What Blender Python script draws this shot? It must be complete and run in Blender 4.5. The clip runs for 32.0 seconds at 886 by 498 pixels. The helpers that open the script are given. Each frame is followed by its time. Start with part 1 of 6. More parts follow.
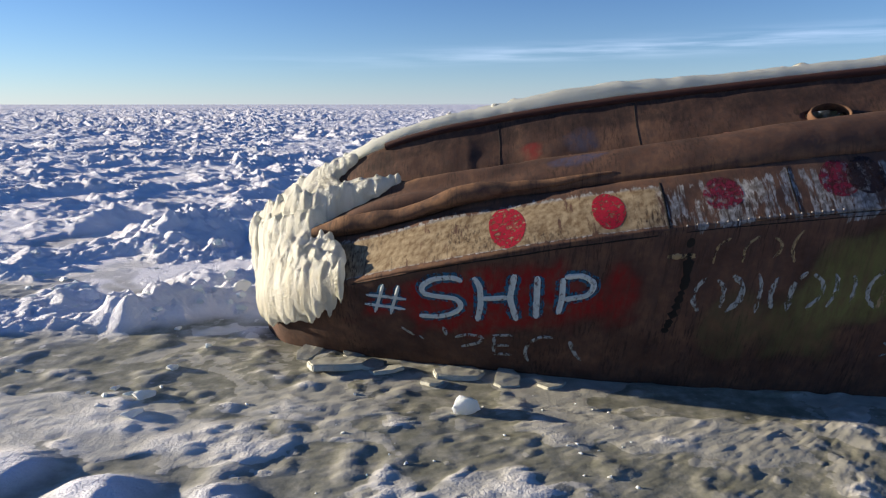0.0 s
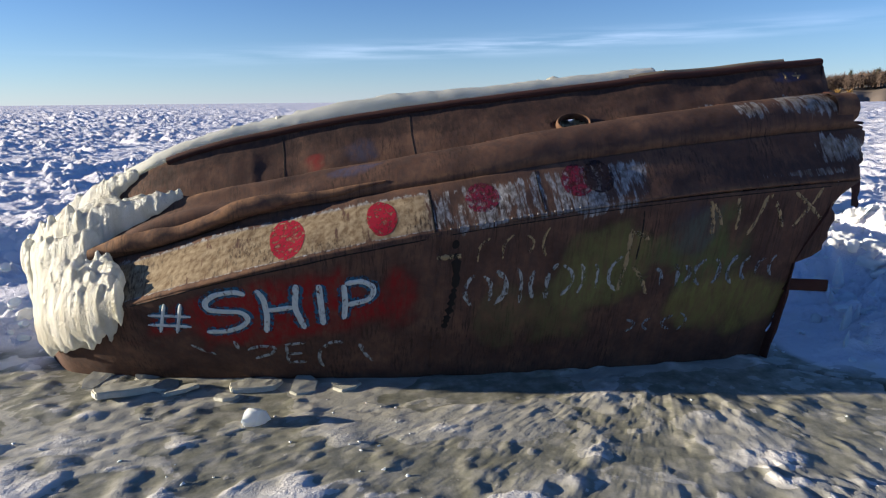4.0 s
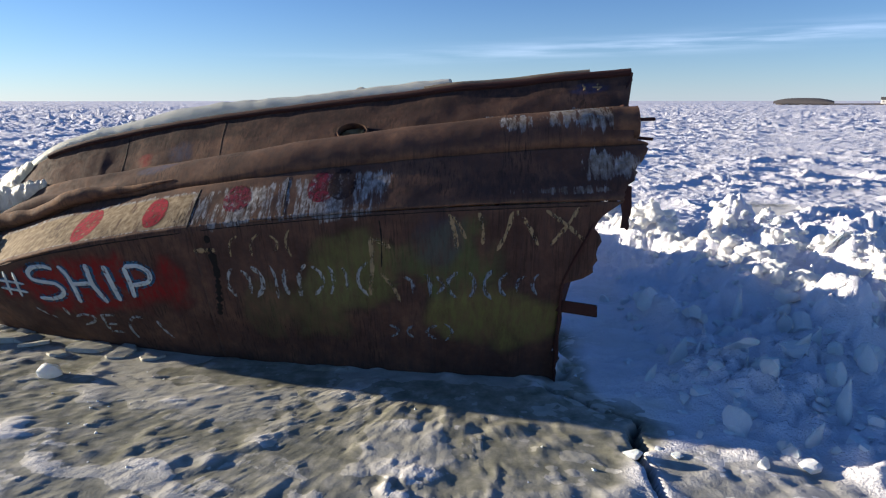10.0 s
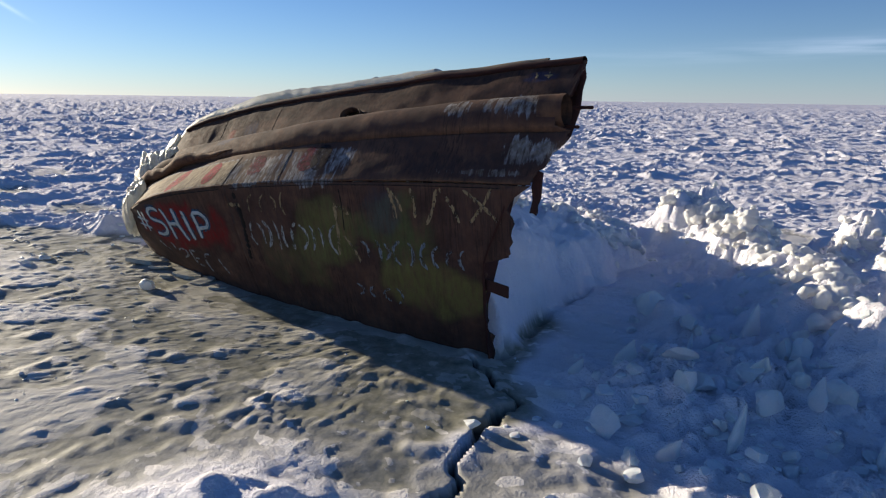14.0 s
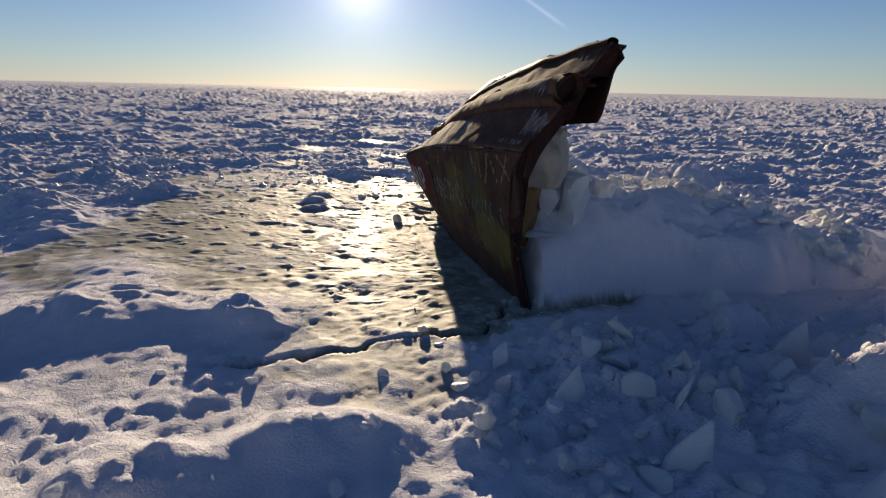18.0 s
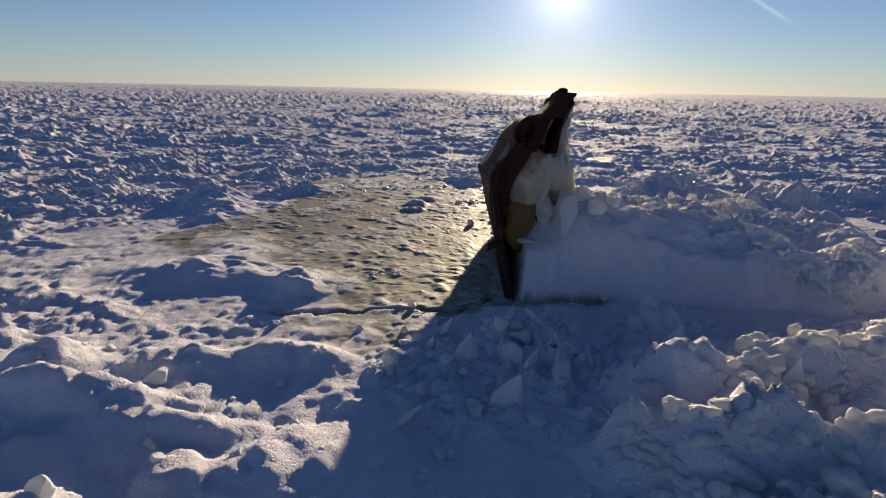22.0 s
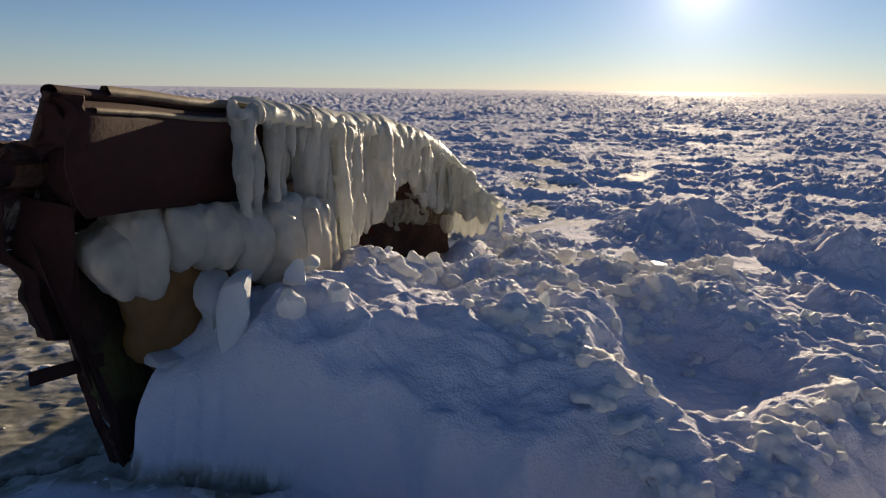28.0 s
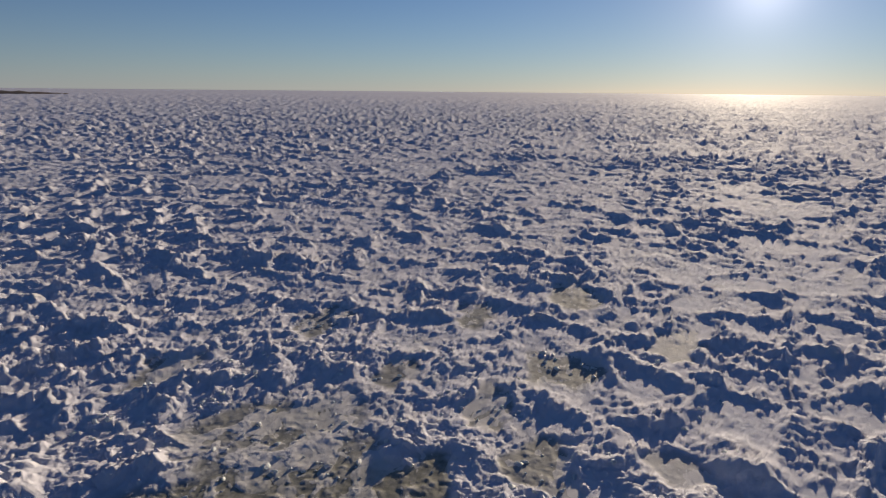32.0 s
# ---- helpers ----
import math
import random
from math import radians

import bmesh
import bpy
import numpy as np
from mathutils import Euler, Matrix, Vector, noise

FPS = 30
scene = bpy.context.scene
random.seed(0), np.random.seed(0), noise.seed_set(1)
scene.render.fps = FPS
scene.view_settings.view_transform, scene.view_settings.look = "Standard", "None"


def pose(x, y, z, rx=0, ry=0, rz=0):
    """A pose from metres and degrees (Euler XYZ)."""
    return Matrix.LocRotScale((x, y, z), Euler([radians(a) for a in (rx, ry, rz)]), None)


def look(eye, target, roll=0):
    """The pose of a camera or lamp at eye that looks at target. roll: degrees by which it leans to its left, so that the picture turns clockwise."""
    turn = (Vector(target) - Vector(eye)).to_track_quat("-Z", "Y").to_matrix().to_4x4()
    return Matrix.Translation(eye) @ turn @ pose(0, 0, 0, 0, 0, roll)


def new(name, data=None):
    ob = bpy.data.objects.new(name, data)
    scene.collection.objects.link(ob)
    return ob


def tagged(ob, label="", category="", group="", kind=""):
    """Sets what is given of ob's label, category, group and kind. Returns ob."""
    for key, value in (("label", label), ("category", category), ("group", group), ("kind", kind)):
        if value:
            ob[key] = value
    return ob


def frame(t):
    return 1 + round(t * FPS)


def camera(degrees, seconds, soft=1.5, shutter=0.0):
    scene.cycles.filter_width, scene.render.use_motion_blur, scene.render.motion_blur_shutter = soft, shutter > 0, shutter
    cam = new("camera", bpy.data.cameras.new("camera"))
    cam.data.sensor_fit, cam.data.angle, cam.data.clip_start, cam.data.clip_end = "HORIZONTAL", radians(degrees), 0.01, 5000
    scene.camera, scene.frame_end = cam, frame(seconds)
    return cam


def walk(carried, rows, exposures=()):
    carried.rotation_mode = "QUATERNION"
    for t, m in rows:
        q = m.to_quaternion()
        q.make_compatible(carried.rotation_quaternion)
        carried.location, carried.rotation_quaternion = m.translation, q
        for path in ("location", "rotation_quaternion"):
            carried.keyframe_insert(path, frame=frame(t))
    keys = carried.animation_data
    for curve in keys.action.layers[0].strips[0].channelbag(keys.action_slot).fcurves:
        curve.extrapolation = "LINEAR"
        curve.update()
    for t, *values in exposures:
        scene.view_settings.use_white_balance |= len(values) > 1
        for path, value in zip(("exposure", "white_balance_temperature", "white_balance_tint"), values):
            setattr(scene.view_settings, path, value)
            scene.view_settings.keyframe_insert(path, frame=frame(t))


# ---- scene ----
cam = camera(71.3, 32.0, soft=1.2)
ROWS = [   # seconds, the eye in metres, the turn in degrees
    (0.0, 0.023, 0.04, 2.766, 76.8, -0.0, -0.04),
    (0.5, 0.017, 0.054, 2.799, 76.74, 0.34, -6.72),
    (1.0, -0.008, 0.032, 2.822, 76.64, 0.53, -10.21),
    (1.5, -0.029, 0.014, 2.841, 76.58, 0.58, -11.83),
    (2.0, -0.025, 0.004, 2.855, 76.53, 0.61, -12.3),
    (2.5, 0.075, -0.005, 2.865, 76.59, 0.52, -12.6),
    (4.5, 1.092, -0.291, 2.932, 76.48, 0.56, -13.19),
    (5.0, 1.431, -0.284, 2.947, 76.38, 0.55, -12.98),
    (5.5, 1.747, -0.319, 2.951, 76.37, 0.52, -12.83),
    (6.0, 2.075, -0.351, 2.977, 76.35, 0.48, -12.8),
    (6.5, 2.42, -0.393, 3.002, 76.35, 0.49, -12.82),
    (7.0, 2.803, -0.459, 3.018, 76.35, 0.48, -12.55),
    (7.5, 3.202, -0.526, 3.034, 76.31, 0.4, -10.96),
    (8.0, 3.639, -0.635, 3.032, 76.35, 0.42, -9.82),
    (8.5, 4.08, -0.742, 3.034, 76.37, 0.41, -8.78),
    (9.0, 4.526, -0.834, 3.039, 76.4, 0.36, -6.16),
    (9.5, 4.843, -0.907, 3.025, 76.47, 0.21, -1.61),
    (10.0, 4.941, -0.969, 3.016, 76.49, 0.03, 2.62),
    (10.5, 5.002, -1.035, 3.003, 76.47, -0.18, 6.45),
    (11.0, 5.11, -1.084, 2.983, 76.5, -0.18, 7.36),
    (11.5, 5.319, -1.125, 2.959, 76.47, -0.2, 7.86),
    (12.0, 5.672, -1.151, 2.944, 76.47, -0.23, 9.41),
    (12.5, 6.18, -1.133, 2.952, 76.46, -0.33, 12.67),
    (13.0, 6.826, -1.074, 2.947, 76.44, -0.5, 18.19),
    (13.5, 7.58, -0.948, 2.928, 76.42, -0.61, 22.13),
    (14.0, 8.398, -0.755, 2.893, 76.35, -0.73, 27.3),
    (14.5, 9.059, -0.624, 2.862, 76.26, -1.07, 34.86),
    (15.0, 9.362, -0.636, 2.819, 76.25, -1.19, 40.82),
    (15.5, 9.554, -0.69, 2.797, 76.15, -1.31, 44.52),
    (17.5, 11.809, 0.869, 2.78, 75.57, -1.16, 62.64),
    (18.0, 12.727, 1.752, 2.758, 75.48, -1.16, 70.26),
    (18.5, 13.48, 2.588, 2.703, 75.42, -1.24, 76.32),
    (19.0, 14.062, 3.057, 2.653, 75.39, -1.31, 79.38),
    (19.5, 14.338, 3.196, 2.62, 75.34, -1.43, 84.82),
    (20.0, 14.51, 3.172, 2.638, 75.36, -1.39, 86.05),
    (20.5, 14.702, 3.186, 2.936, 75.38, -1.34, 86.77),
    (21.0, 14.915, 3.246, 3.2, 75.45, -1.24, 87.15),
    (21.5, 15.135, 3.472, 3.269, 75.46, -1.18, 87.41),
    (22.0, 15.411, 3.914, 3.3, 75.47, -1.05, 87.79),
    (22.5, 15.702, 4.446, 3.315, 75.47, -1.01, 88.82),
    (23.0, 15.988, 5.015, 3.322, 75.44, -0.96, 89.53),
    (23.5, 16.036, 5.56, 3.334, 75.42, -0.92, 90.47),
    (24.0, 15.829, 6.119, 3.352, 75.38, -0.9, 93.24),
    (24.5, 15.434, 6.624, 3.355, 75.4, -0.87, 95.27),
    (25.0, 14.951, 7.116, 3.353, 75.41, -0.84, 96.65),
    (25.5, 14.402, 7.592, 3.37, 75.44, -0.76, 96.66),
    (27.5, 11.248, 8.871, 3.349, 75.42, -0.64, 97.91),
    (28.0, 10.356, 9.132, 3.346, 75.45, -0.61, 98.93),
    (28.5, 9.434, 9.298, 3.315, 75.49, -0.53, 98.81),
    (29.0, 8.426, 9.461, 3.38, 75.5, -0.51, 98.98),
    (29.5, 7.343, 9.503, 3.628, 75.55, -0.49, 99.01),
    (30.0, 6.427, 9.567, 4.119, 75.67, -0.45, 99.31),
    (30.5, 6.002, 9.624, 4.773, 75.71, -0.4, 99.57),
    (31.0, 5.983, 9.707, 5.685, 75.69, -0.4, 99.83),
    (31.5, 5.956, 9.747, 6.974, 75.67, -0.37, 99.77),
    (32.0, 5.986, 9.685, 8.461, 75.61, -0.5, 103.43),
]
walk(cam, [(t, pose(x, y, z, rx, ry, rz)) for t, x, y, z, rx, ry, rz in ROWS],
     [(0.0, 0.62, 5900, 16), (4.0, 0.69, 5800, 16), (9.0, 0.71, 5800, 16), (13.0, 0.54, 5850, 16), (15.0, 0.18, 6150, 17), (16.0, 0.05, 6400, 18), (18.0, -0.12, 6750, 20), (25.0, -0.12, 6750, 20), (29.0, -0.02, 6700, 20), (30.0, -0.24, 6500, 20), (31.0, -0.41, 6450, 20), (32.0, -0.46, 6400, 20)])

# ---- world and sun ----
SUN_YAW, SUN_EL = 77.6, 8.4          # degrees to the left of +y, degrees up
sun_dir = Vector((-math.sin(radians(SUN_YAW)) * math.cos(radians(SUN_EL)), math.cos(radians(SUN_YAW)) * math.cos(radians(SUN_EL)), math.sin(radians(SUN_EL))))
world = bpy.data.worlds.new("winter_sky")
scene.world = world
world.use_nodes = True
wn, wl = world.node_tree.nodes, world.node_tree.links
sky = wn.new("ShaderNodeTexSky")
sky.sky_type = "NISHITA"
sky.sun_disc = False
sky.sun_elevation = radians(SUN_EL)
sky.sun_rotation = radians(-SUN_YAW)
sky.air_density, sky.dust_density, sky.ozone_density = 1.0, 0.05, 2.8
sky.altitude = 200


def wmath(op, a, b=None, c=None):
    n = wn.new("ShaderNodeMath")
    n.operation = op
    for i, v in enumerate((a, b, c)):
        if v is None:
            continue
        if isinstance(v, bpy.types.NodeSocket):
            wl.new(v, n.inputs[i])
        else:
            n.inputs[i].default_value = v
    return n.outputs[0]


def wdot(vec, d):
    n = wn.new("ShaderNodeVectorMath")
    n.operation = "DOT_PRODUCT"
    wl.new(vec, n.inputs[0])
    n.inputs[1].default_value = d
    return n.outputs["Value"]


def wadd(base, colour, fac):
    n = wn.new("ShaderNodeMix")
    n.data_type, n.blend_type = "RGBA", "ADD"
    wl.new(fac, n.inputs[0])
    wl.new(base, n.inputs[6])
    n.inputs[7].default_value = (*colour, 1)
    n.clamp_factor = False
    return n.outputs[2]


way = wn.new("ShaderNodeTexCoord").outputs["Generated"]
up = wdot(way, (0, 0, 1))
toward = wmath("MAXIMUM", wdot(way, sun_dir), 0.0)
deeper = wn.new("ShaderNodeMix")
deeper.data_type, deeper.blend_type = "RGBA", "MULTIPLY"
deeper.inputs[0].default_value = 1.0
wl.new(sky.outputs[0], deeper.inputs[6])
deeper.inputs[7].default_value = (0.84, 1.03, 1.37, 1)
haze = wmath("POWER", 2.718, wmath("MULTIPLY", wmath("ABSOLUTE", up), -12.0))          # pale haze low over the ice
col = wadd(deeper.outputs[2], (1.8, 2.3, 3.1), haze)
col = wadd(col, (1.1, 1.1, 1.0), wmath("POWER", toward, 18.0))                          # the brightness round the sun
col = wadd(col, (3.4, 3.3, 3.2), wmath("POWER", toward, 150.0))
col = wadd(col, (7.0, 6.9, 6.8), wmath("POWER", toward, 900.0))
streak = wn.new("ShaderNodeTexNoise")                                                   # one thin streak of cirrus
streak.inputs["Scale"].default_value, streak.inputs["Detail"].default_value = 3.0, 6.0
stretch = wn.new("ShaderNodeMapping")
stretch.inputs["Scale"].default_value = (2.0, 2.0, 34.0)
wl.new(way, stretch.inputs[0])
wl.new(stretch.outputs[0], streak.inputs["Vector"])
side_ = wdot(way, (math.cos(radians(20)), -math.sin(radians(20)), 0))
mid_ = wmath("MULTIPLY_ADD", side_, 0.035, 0.083)
offset = wmath("DIVIDE", wmath("SUBTRACT", up, mid_), 0.011)
band_ = wmath("POWER", 2.718, wmath("MULTIPLY", wmath("MULTIPLY", offset, offset), -1.0))
ahead = wmath("POWER", wmath("MAXIMUM", wdot(way, (math.sin(radians(20)), math.cos(radians(20)), 0)), 0.0), 12.0)
cloud = wmath("MULTIPLY", wmath("MULTIPLY", band_, ahead), wmath("MULTIPLY", wmath("MAXIMUM", wmath("SUBTRACT", streak.outputs[0], 0.36), 0.0), 4.0))
col = wadd(col, (2.6, 2.5, 2.6), cloud)
trail_a, trail_b = Vector((-0.8885, 0.4374, 0.1385)).normalized(), Vector((-0.8615, 0.4987, 0.0954)).normalized()       # a short vapour trail
across = wmath("DIVIDE", wdot(way, trail_a.cross(trail_b).normalized()), 0.0026)
along = wmath("DIVIDE", wdot(way, (trail_b - trail_a).normalized()), 1.0)
lo_, hi_ = trail_a.dot((trail_b - trail_a).normalized()), trail_b.dot((trail_b - trail_a).normalized())
along = wmath("DIVIDE", wmath("SUBTRACT", along, (lo_ + hi_) / 2), (hi_ - lo_) / 2)
near_ = wmath("MAXIMUM", wdot(way, trail_a), 0.0)
trail = wmath("POWER", 2.718, wmath("MULTIPLY", wmath("ADD", wmath("MULTIPLY", across, across), wmath("POWER", wmath("ABSOLUTE", along), 4.0)), -1.0))
col = wadd(col, (2.2, 2.0, 1.9), wmath("MULTIPLY", trail, wmath("POWER", near_, 20.0)))
wl.new(col, wn["Background"].inputs[0])
wn["Background"].inputs[1].default_value = 0.071
sun = new("sun", bpy.data.lights.new("sun", "SUN"))
sun.data.energy, sun.data.angle, sun.data.color = 7.6, radians(0.6), (1.0, 0.86, 0.58)
sun.matrix_world = look(sun_dir * 50, (0, 0, 0))


# ---- materials ----
def material(name, build):
    m = bpy.data.materials.new(name)
    m.use_nodes = True
    nt = m.node_tree
    build(nt, nt.nodes["Principled BSDF"])
    return m


def node(nt, kind, **values):
    n = nt.nodes.new("ShaderNode" + kind)
    for key, value in values.items():
        if key in n.inputs:
            n.inputs[key].default_value = value
    return n


def coords(nt, scale=(1, 1, 1)):
    tc, mp = node(nt, "TexCoord"), node(nt, "Mapping")
    mp.inputs["Scale"].default_value = scale
    nt.links.new(tc.outputs["Object"], mp.inputs[0])
    return mp.outputs[0]


def noise_tex(nt, where, scale, detail=4.0, rough=0.55):
    n = node(nt, "TexNoise", Scale=scale, Detail=detail, Roughness=rough)
    nt.links.new(where, n.inputs["Vector"])
    return n.outputs[0]


def ramp(nt, fac, stops):
    r = node(nt, "ValToRGB")
    while len(r.color_ramp.elements) < len(stops):
        r.color_ramp.elements.new(0.5)
    for e, (p, c) in zip(r.color_ramp.elements, stops):
        e.position, e.color = p, (*c, 1) if len(c) == 3 else c
    nt.links.new(fac, r.inputs[0])
    return r.outputs[0]


def mix(nt, fac, a, b, blend="MIX"):
    m = nt.nodes.new("ShaderNodeMix")
    m.data_type, m.blend_type = "RGBA", blend
    for socket, value in ((m.inputs[0], fac), (m.inputs[6], a), (m.inputs[7], b)):
        if isinstance(value, bpy.types.NodeSocket):
            nt.links.new(value, socket)
        else:
            socket.default_value = value if not isinstance(value, tuple) else (*value, 1)
    return m.outputs[2]


def attr(nt, name):
    a = nt.nodes.new("ShaderNodeAttribute")
    a.attribute_name = name
    return a


def bump(nt, bsdf, height, strength, distance):
    b = node(nt, "Bump", Strength=strength, Distance=distance)
    nt.links.new(height, b.inputs["Height"])
    nt.links.new(b.outputs[0], bsdf.inputs["Normal"])


def snow_build(nt, p):
    c = coords(nt)
    ice = attr(nt, "ice")
    fine, mid, big = noise_tex(nt, c, 38, 6), noise_tex(nt, c, 4.5, 10, 0.66), noise_tex(nt, c, 0.8, 4)
    snow = mix(nt, mid, (0.68, 0.675, 0.77), (0.86, 0.84, 0.86))
    snow = mix(nt, ramp(nt, big, [(0.55, (0, 0, 0)), (0.75, (0.5, 0.5, 0.5))]), snow, (0.68, 0.66, 0.61))
    glaze = ramp(nt, mid, [(0.3, (0.14, 0.14, 0.103)), (0.5, (0.255, 0.247, 0.193)), (0.7, (0.42, 0.395, 0.33))])
    edge = node(nt, "Math")
    edge.operation = "MULTIPLY_ADD"
    nt.links.new(noise_tex(nt, c, 3.2, 10, 0.74), edge.inputs[0])
    edge.inputs[1].default_value = 1.1
    nt.links.new(attr(nt, "frost").outputs["Fac"], edge.inputs[2])
    frost = ramp(nt, edge.outputs[0], [(0.92, (0, 0, 0)), (1.32, (1, 1, 1))])
    thin = nt.nodes.new("ShaderNodeMapRange")            # clear ice carries less frost, which also darkens the hull's shaded strip
    thin.inputs["From Min"].default_value, thin.inputs["From Max"].default_value = 0.8, 1.0
    thin.inputs["To Min"].default_value, thin.inputs["To Max"].default_value = 1.0, 0.35
    nt.links.new(ice.outputs["Fac"], thin.inputs[0])
    dust = node(nt, "Math")
    dust.operation = "MULTIPLY"
    nt.links.new(frost, dust.inputs[0])
    nt.links.new(thin.outputs[0], dust.inputs[1])
    glaze = mix(nt, dust.outputs[0], glaze, (0.68, 0.645, 0.575))
    top = mix(nt, ice.outputs["Fac"], snow, glaze)
    nt.links.new(mix(nt, attr(nt, "dark_low").outputs["Fac"], top, (0.025, 0.03, 0.028)), p.inputs["Base Color"])
    for slot, on_snow, clear, frosted in (("Roughness", 0.85, 0.60, 0.78), ("Specular IOR Level", 0.07, 0.10, 0.08)):
        sheen = nt.nodes.new("ShaderNodeMapRange")           # clear ice shines, frosted ice and snow are dull
        sheen.inputs["To Min"].default_value, sheen.inputs["To Max"].default_value = clear, frosted
        nt.links.new(dust.outputs[0], sheen.inputs[0])
        level = nt.nodes.new("ShaderNodeMix")
        nt.links.new(ice.outputs["Fac"], level.inputs[0])
        level.inputs[2].default_value = on_snow
        nt.links.new(sheen.outputs[0], level.inputs[3])
        nt.links.new(level.outputs[0], p.inputs[slot])
    both = node(nt, "Math")
    both.operation = "MULTIPLY_ADD"
    nt.links.new(fine, both.inputs[0])
    both.inputs[1].default_value = 0.4
    nt.links.new(mid, both.inputs[2])
    bump(nt, p, both.outputs[0], 0.6, 0.09)
    crust = node(nt, "Math")                               # slush is granular, clear ice smooth
    crust.operation = "MULTIPLY_ADD"
    nt.links.new(dust.outputs[0], crust.inputs[0])
    crust.inputs[1].default_value, crust.inputs[2].default_value = 0.17, 0.08
    relief = nt.nodes.new("ShaderNodeMix")
    nt.links.new(ice.outputs["Fac"], relief.inputs[0])
    relief.inputs[2].default_value = 0.75
    nt.links.new(crust.outputs[0], relief.inputs[3])
    for n in nt.nodes:
        if n.bl_idname == "ShaderNodeBump":
            nt.links.new(relief.outputs[0], n.inputs["Strength"])


def block_build(nt, p):
    c = coords(nt)
    info = nt.nodes.new("ShaderNodeObjectInfo")
    a = noise_tex(nt, c, 7, 6)
    pale = mix(nt, a, (0.70, 0.76, 0.82), (0.9, 0.91, 0.92))
    tint = mix(nt, ramp(nt, info.outputs["Random"], [(0.3, (0, 0, 0)), (1, (0.4, 0.4, 0.4))]), pale, (0.66, 0.69, 0.66))
    nt.links.new(tint, p.inputs["Base Color"])
    p.inputs["Roughness"].default_value = 0.5
    p.inputs["Subsurface Weight"].default_value = 0.15
    p.inputs["Subsurface Radius"].default_value = (0.06, 0.09, 0.12)
    bump(nt, p, noise_tex(nt, c, 26, 6), 0.5, 0.03)


def icicle_build(nt, p):
    c = coords(nt)
    tall = coords(nt, (5, 5, 0.8))
    a = noise_tex(nt, tall, 2.2, 5)
    tone = ramp(nt, a, [(0.3, (0.46, 0.43, 0.33)), (0.55, (0.62, 0.60, 0.52)), (0.8, (0.76, 0.74, 0.68))])
    low = ramp(nt, noise_tex(nt, c, 1.1, 3), [(0.56, (0, 0, 0)), (0.72, (0.35, 0.35, 0.35))])
    tone = mix(nt, low, tone, (0.56, 0.47, 0.28))
    height_ = nt.nodes.new("ShaderNodeSeparateXYZ")        # rust stains the ice where it nears the water
    nt.links.new(nt.nodes.new("ShaderNodeTexCoord").outputs["Object"], height_.inputs[0])
    foot_ = nt.nodes.new("ShaderNodeMapRange")
    foot_.inputs["From Min"].default_value, foot_.inputs["From Max"].default_value = 0.75, 0.30
    foot_.inputs["To Max"].default_value = 0.15
    nt.links.new(height_.outputs[2], foot_.inputs[0])
    nt.links.new(mix(nt, foot_.outputs[0], tone, (0.42, 0.31, 0.17)), p.inputs["Base Color"])
    p.inputs["Roughness"].default_value = 0.42
    p.inputs["Subsurface Weight"].default_value = 0.35
    p.inputs["Subsurface Radius"].default_value = (0.12, 0.12, 0.10)
    fibre = node(nt, "Math")
    nt.links.new(noise_tex(nt, coords(nt, (22, 22, 3.5)), 1.4, 7, 0.62), fibre.inputs[0])
    nt.links.new(noise_tex(nt, c, 34, 4), fibre.inputs[1])
    bump(nt, p, fibre.outputs[0], 0.55, 0.035)


